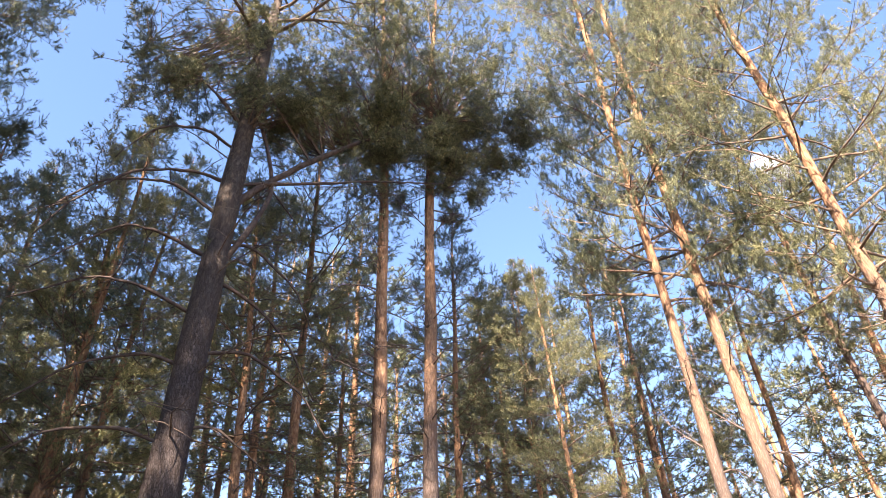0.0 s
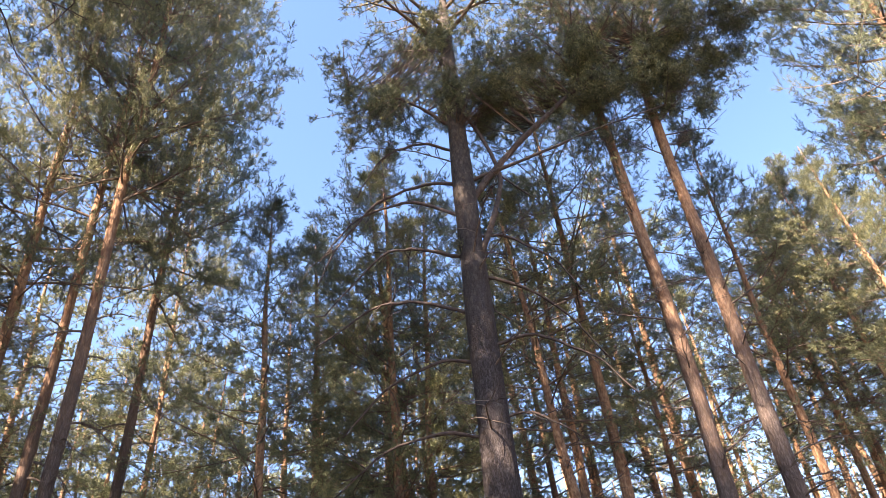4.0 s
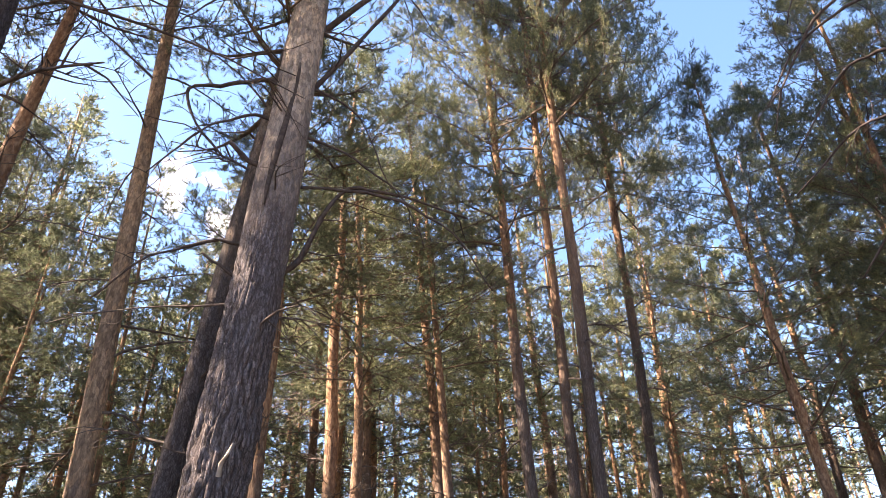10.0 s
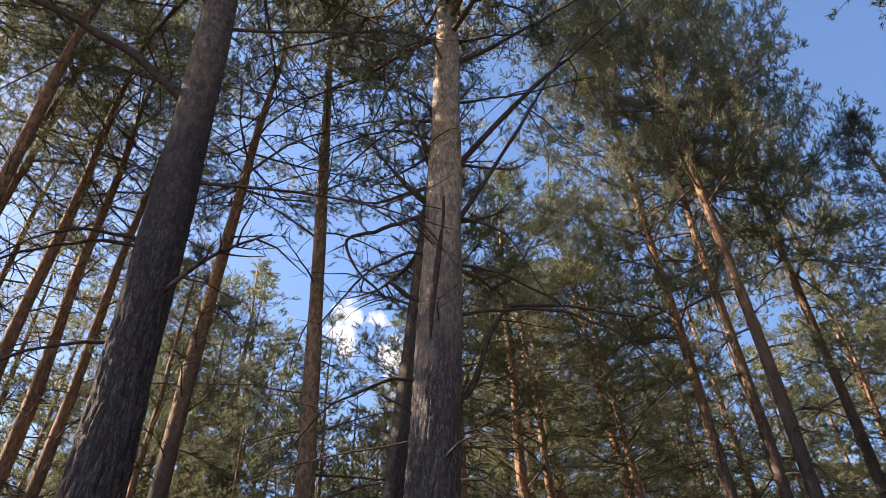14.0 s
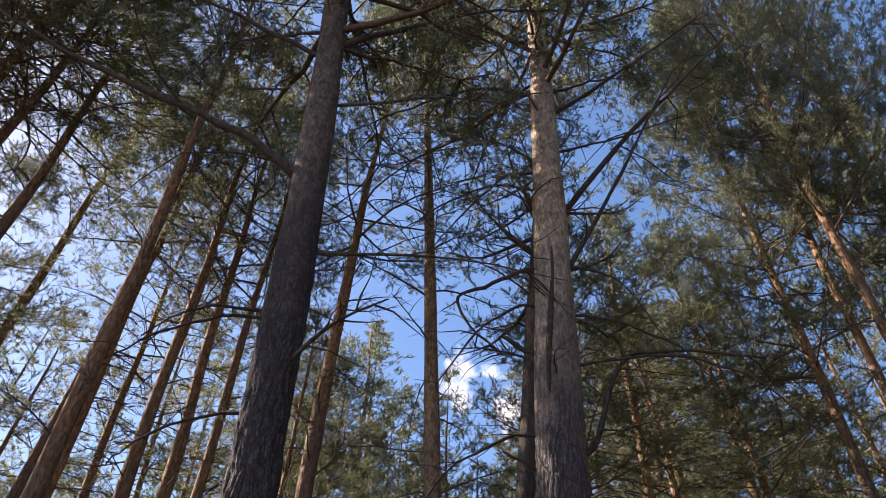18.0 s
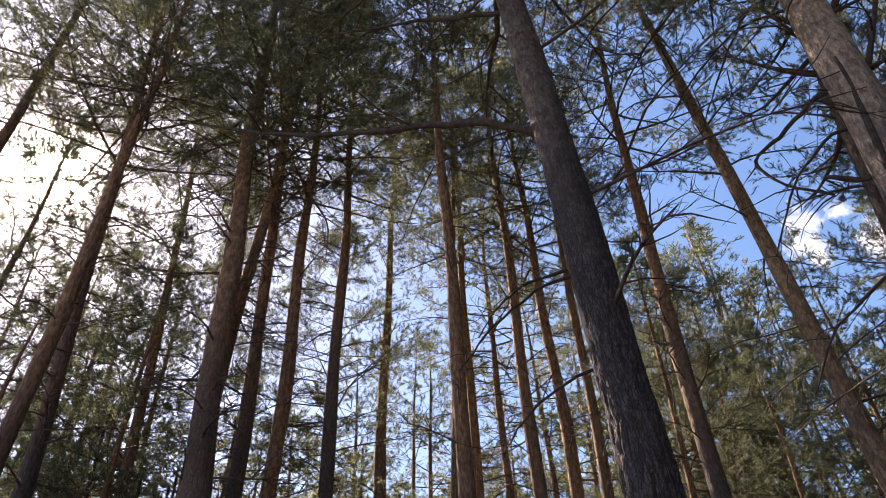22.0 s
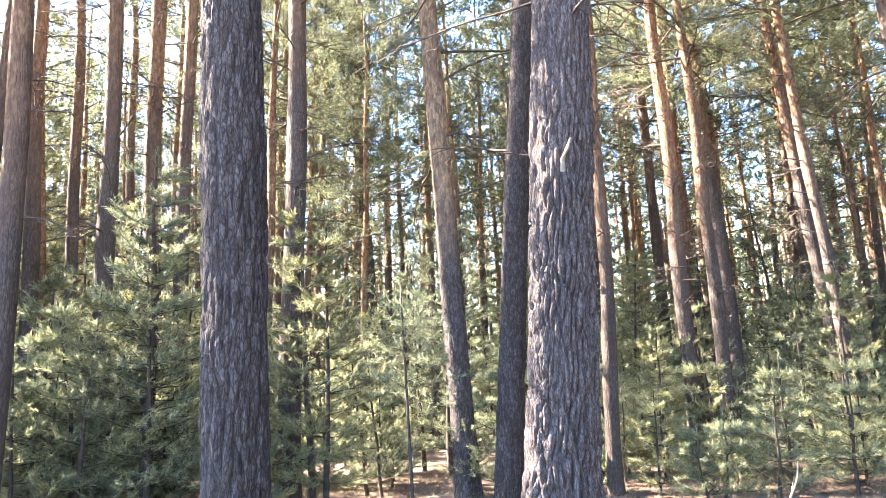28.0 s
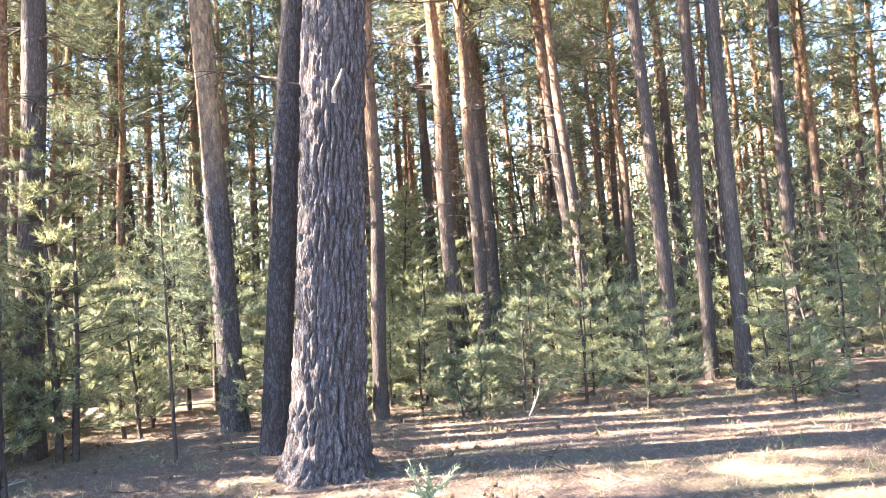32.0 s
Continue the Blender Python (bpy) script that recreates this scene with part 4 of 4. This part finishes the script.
# the wider arms from k = 18 up are unseen, added as sun blockers
for k in range(36):
    h, az, out = 10.6 + 0.44 * k, k * 2.4 + 0.5, rng.uniform(0.6, 2.6 if k < 18 else 3.6)
    arm = bough(tree, at, h - 0.5, math.degrees(az), [(out * 0.5, 0.35), (out, 0.6)], 0.03, rng, 2)
    spray(tree, arm, arm[-1], (0.95, 0.95, 0.5), 110, places, ways, rng, 5)
# invented top boughs above the view, to shade the tall pine's right-hand heads
for k in range(18):
    out = 0.6 + 3.3 * (k % 6) / 5
    arm = bough(tree, at, 23.0 + 0.26 * k, -90 + rng.normal(0, 10), [(out * 0.5, 0.3), (out, 0.4)], 0.035, rng, 2)
    spray(tree, arm, arm[-1], (1.0, 1.1, 0.7), 130, places, ways, rng, 5)
finish(tree, places, ways, rng, 14)

# its crown and arms above 20 m are invented, to shade the dense-crowned pines
tree, at, rad, places, ways, rng = near_pine("slim pine, grey foot and smooth tan upper trunk", -10.24, -0.41, (0.027, -0.0334), (-0.0005, -0.00046),
                                             0.165, 0.115, 27.5, BARK_TAN, 0.008, 8, 20.0, 2.7, 34, 44, 1.1, 0.15, 48)
for k in range(14):
    out = 1.0 + 2.4 * (k % 5) / 4
    arm = bough(tree, at, 20.6 + 0.45 * k, 90 + rng.normal(0, 22), [(out * 0.5, 0.3), (out, 0.5)], 0.03, rng, 2)
    spray(tree, arm, arm[-1], (0.95, 0.95, 0.6), 100, places, ways, rng, 5)
finish(tree, places, ways, rng, 14)


# ---- young pines ----
def young_form(seed, height, far=False):
    rng = np.random.default_rng(seed)
    tree = tagged(new("young_pine"), "young pine with soft light green needles", "tree", "young pines")
    s = Soup()
    path = np.c_[rng.normal(0, 0.02, (7, 2)).cumsum(0), np.linspace(-0.05, height, 7)]
    tube(s, path, np.linspace(0.02, 0.005, 7) * (0.5 + height / 2), 5)
    part("trunk", s.mesh("trunk", TWIG), tree)
    places, ways, j = [], [], Soup()
    k = max(4, int(height / 0.27))
    for i in range(k):
        h = height * (0.1 + 0.9 * i / k)
        start = (np.interp(h, path[:, 2], path[:, 0]), np.interp(h, path[:, 2], path[:, 1]), h)
        for q in range(rng.integers(3, 6)):
            ln = min((0.2 + 0.45 * (height - h)) * rng.uniform(0.5, 1.0), rng.uniform(0.5, 1.1))
            p = limb_path(start, q * 1.5 + i * 0.7 + rng.normal(0, 0.5), rng.uniform(-0.05, 0.5), ln, rng.uniform(0.1, 0.6), rng, 4, 0.1)
            tube(j, p, np.linspace(0.007, 0.002, 4), 3)
            runs = [p[1:]]
            for side in (-1, 1, -1, 1)[:2 if far else rng.integers(2, 5)]:
                c = p[rng.integers(1, 3)]
                t = limb_path(c, q * 1.5 + i * 0.7 + side * rng.uniform(0.4, 0.9), rng.uniform(0.0, 0.6), ln * rng.uniform(0.25, 0.5), 0.3, rng, 3, 0.1)
                tube(j, t, (0.004, 0.003, 0.002), 3)
                runs.append(t)
            for r in runs:
                for c, d in zip(r[:-1], r[1:]):
                    for w in ((0.3, 0.9) if far else (0.2, 0.6, 1.0)):
                        places.append(c + (d - c) * w)
                        v = (d - c) / np.linalg.norm(d - c) + rng.normal(0, 0.3, 3) + np.array([0, 0, 0.25])
                        ways.append(v / np.linalg.norm(v))
    for w in np.linspace(0.8, 1.0, 4):
        places.append(path[-2] + (path[-1] - path[-2]) * w)
        ways.append(np.array([0, 0, 1.0]))
    tagged(part("branchwork", j.mesh("branchwork", TWIG), tree), kind="stuff")
    part("crown", leaf_mesh("crown", brushes(places, ways, rng, *((9, 0.09, 0.017, 0.15) if far else (14, 0.06, 0.0075, 0.13))), NEEDLE_YOUNG), tree)
    return tree


young = [young_form(70 + i, 0.9 + 0.65 * i) for i in range(5)] + [young_form(80 + i, 2.0 + 1.0 * i, True) for i in range(4)] + [young_form(84 + i, 6.0 + 1.5 * i, True) for i in range(3)]
young_used = set()


def young_stand(az_from, az_to, d_from, d_to, number, kinds):
    """Young pines scattered over a part of the ground."""
    for trial in range(number):
        az, d = pick.uniform(az_from, az_to), math.sqrt(pick.uniform(d_from**2, d_to**2))
        x, y = -d * math.sin(radians(az)), d * math.cos(radians(az))
        j = pick.choice(kinds)
        m = lean_pose(x, y, ground_z(x, y), (pick.gauss(0, 0.05), pick.gauss(0, 0.05)), pick.uniform(0, 6.28), pick.uniform(0.8, 1.2))
        if j in young_used:
            copy_thing(young[j], m)
        else:
            young_used.add(j)
            young[j].matrix_basis = m


young_stand(87, 128, 9.2, 14, 50, (1, 2, 2, 3, 3, 4))
young_stand(36, 84, 9.6, 12.5, 46, (0, 0, 1, 1, 2))
young_stand(36, 86, 12, 17, 54, (0, 1, 1, 2, 3))
young_stand(28, 165, 15, 20, 40, (5, 6, 7, 8))
young_stand(127, 174, 13.5, 20, 58, (9, 10, 11, 11))
young_stand(140, 162, 11, 13, 7, (9, 9, 10))


def joined_stand(az_from, az_to, d_from, d_to, number, kinds):
    """Young pines further off, too many to count, as one object."""
    group = tagged(new("undergrowth"), "dense far undergrowth of young green pines", "undergrowth", kind="stuff")
    for piece, mat in (("crown", NEEDLE_YOUNG), ("branchwork", TWIG)):
        spot, s = random.Random(12 + number), Soup()
        forms_of = [next(c.data for c in young[j].children if c.name.startswith(piece)) for j in kinds]
        leaves = []
        for k in range(number):
            az, d = spot.uniform(az_from, az_to), math.sqrt(spot.uniform(d_from**2, d_to**2))
            x, y = -d * math.sin(radians(az)), d * math.cos(radians(az))
            m = np.array(lean_pose(x, y, ground_z(x, y), (spot.gauss(0, 0.05), spot.gauss(0, 0.05)), spot.uniform(0, 6.28), spot.uniform(0.8, 1.2)))
            me = forms_of[spot.randrange(len(kinds))]
            co = np.empty(len(me.vertices) * 3)
            me.vertices.foreach_get("co", co)
            co = co.reshape(-1, 3) @ m[:3, :3].T + m[:3, 3]
            if piece == "crown":
                leaves.append(co)
            else:
                s.add(co, [tuple(p.vertices) for p in me.polygons])
        part(piece, leaf_mesh(piece, np.concatenate(leaves), mat) if leaves else s.mesh(piece, mat), group)


joined_stand(28, 172, 17, 30, 84, (5, 6, 7, 8))
joined_stand(118, 174, 18, 30, 84, (9, 10, 11))
young_stand(100, 140, 8.6, 11, 8, (0, 1, 2))

# ---- litter, grass, cones and sticks on the ground ----
def scatter(rng, number, az_from, az_to, d_from, d_to):
    a, d = np.radians(rng.uniform(az_from, az_to, number)), np.sqrt(rng.uniform(d_from**2, d_to**2, number))
    x, y = -d * np.sin(a), d * np.cos(a)
    return np.stack([x, y, [ground_z(p, q) for p, q in zip(x, y)]], -1)


def litter_material(name, dark, light):
    m, n, l, b = material(name, 0.9)
    geo = n.new("ShaderNodeNewGeometry")
    l.new(ramp(n, l, geo.outputs["Random Per Island"], [(0.0, dark), (1.0, light)]), b.inputs["Base Color"])
    return m


rng = np.random.default_rng(21)
spots = scatter(rng, 60000, 40, 140, 3.2, 13)
flat = rng.normal(0, 1, (len(spots), 3)) * np.array([1, 1, 0.12])
flat /= np.linalg.norm(flat, axis=1)[:, None]
tagged(new("needle_litter", leaf_mesh("needle_litter", blades(spots + [0, 0, 0.012], flat, rng, 2, 0.07, 0.005),
           litter_material("dry_needles", (0.1, 0.064, 0.045), (0.3, 0.23, 0.17)))), "fallen dry brown pine needles on the ground", "litter", kind="stuff")
spots = scatter(rng, 700, 40, 140, 3.6, 15)
spots = np.repeat(spots, 9, 0) + rng.normal(0, 0.07, (6300, 3)) * [1, 1, 0]
up = rng.normal(0, 0.35, (len(spots), 3)) + [0, 0, 1]
up /= np.linalg.norm(up, axis=1)[:, None]
tagged(new("grass", leaf_mesh("grass", blades(spots, up, rng, 2, 0.14, 0.007), litter_material("thin_grass", (0.10, 0.13, 0.04), (0.36, 0.34, 0.15)))),
       "thin dry and green grass between the pines", "grass", kind="stuff")


def cone_mesh():
    bm = bmesh.new()
    bmesh.ops.create_uvsphere(bm, u_segments=8, v_segments=7, radius=0.024)
    for v in bm.verts:
        v.co.z *= 1.35
        w = 1 + 0.18 * math.sin(v.co.z * 420 + math.atan2(v.co.y, v.co.x) * 4)
        v.co.x, v.co.y = v.co.x * w, v.co.y * w
    me = bpy.data.meshes.new("pine_cone")
    bm.to_mesh(me)
    bm.free()
    me.materials.append(twig_bark("cone_scales", (0.05, 0.032, 0.02), (0.17, 0.11, 0.07)))
    return me


cone = cone_mesh()
for x, y, z in scatter(rng, 110, 48, 105, 3.4, 11):
    c = tagged(new("pine_cone", cone), "small brown pine cone lying on the litter", "pine cone", "fallen cones")
    c.matrix_basis = pose(x, y, z + 0.022, 90 + rng.normal(0, 15), 0, rng.uniform(0, 360)) @ Matrix.Scale(rng.uniform(0.65, 1.05), 4)


def fallen_stick(name, label, x, y, az, el, length, radius, mat, twigs=3):
    s = Soup()
    z = ground_z(x, y) + radius
    p = limb_path((x, y, z), radians(az), radians(el), length, 0.2, rng, 7, 0.08)
    tube(s, p, np.linspace(radius, radius * 0.4, 7), 6)
    for i in range(twigs):
        tube(s, limb_path(p[2 + i], radians(az + rng.choice([-40, 40])), radians(el + 12), length * 0.25, 0.2, rng, 4), np.linspace(radius * 0.5, 0.003, 4), 4)
    return tagged(new(name, s.mesh(name, mat)), label, "stick")


PALE = twig_bark("pale_dead_wood", (0.2, 0.175, 0.145), (0.42, 0.38, 0.32))
fallen_stick("fallen_branch", "pale broken stick leaning out of the litter", -8.75, 3.05, 20, 50, 0.5, 0.016, PALE, 1)
for x, y, z in scatter(rng, 46, 48, 125, 4.0, 12):
    fallen_stick("fallen_twig", "thin dead twig lying on the needle litter", x, y, rng.uniform(0, 360), rng.uniform(0, 8), rng.uniform(0.25, 0.8), rng.uniform(0.004, 0.009), pick.choice([PALE, TWIG]))

# a thin bare sapling and a green sprig in the open litter
s = Soup()
x, y = -8.55, -0.95
path = np.c_[np.linspace(0, 0.05, 9), np.linspace(0, -0.06, 9), np.linspace(-0.05, 2.6, 9)]
tube(s, path, np.linspace(0.022, 0.008, 9), 6)
sapling = tagged(new("sapling"), "thin young pine with a bare stem", "tree")
sapling.location = (x, y, ground_z(x, y))
part("trunk", s.mesh("trunk", TWIG), sapling)
places, ways = [], []
for i in range(14):
    part("branch", live_branch(path[4] + np.array([0, 0, 0.085 * i]), i * 2.2, 0.25, 0.5 - 0.02 * i, rng, 0.006, places, ways, 2, 0.3, 0.8, 0.09), sapling)
part("crown", leaf_mesh("crown", brushes(places, ways, rng, 12, 0.06, 0.008, 0.12), NEEDLE_YOUNG), sapling)

sprig = tagged(new("sprig"), "small pale green sprig standing in the litter", "plant")
sprig.location = (-5.6, 1.08, ground_z(-5.6, 1.08))
SPRIG = litter_material("sprig_green", (0.22, 0.25, 0.14), (0.36, 0.39, 0.24))
places, ways = [], []
for i in range(9):
    s = Soup()
    p = limb_path((0, 0, 0), i * 1.1, 1.2, rng.uniform(0.26, 0.44), -0.9, rng, 6, 0.2)
    tube(s, p, np.linspace(0.005, 0.002, 6), 5)
    part("stem", s.mesh("stem", SPRIG), sprig)
    for a, b in zip(p[1:-1], p[2:]):
        places += [a, (a + b) / 2]
        ways += [(b - a) / np.linalg.norm(b - a)] * 2
part("leaves", leaf_mesh("leaves", blades(places, ways, rng, 9, 0.05, 0.012), SPRIG), sprig)
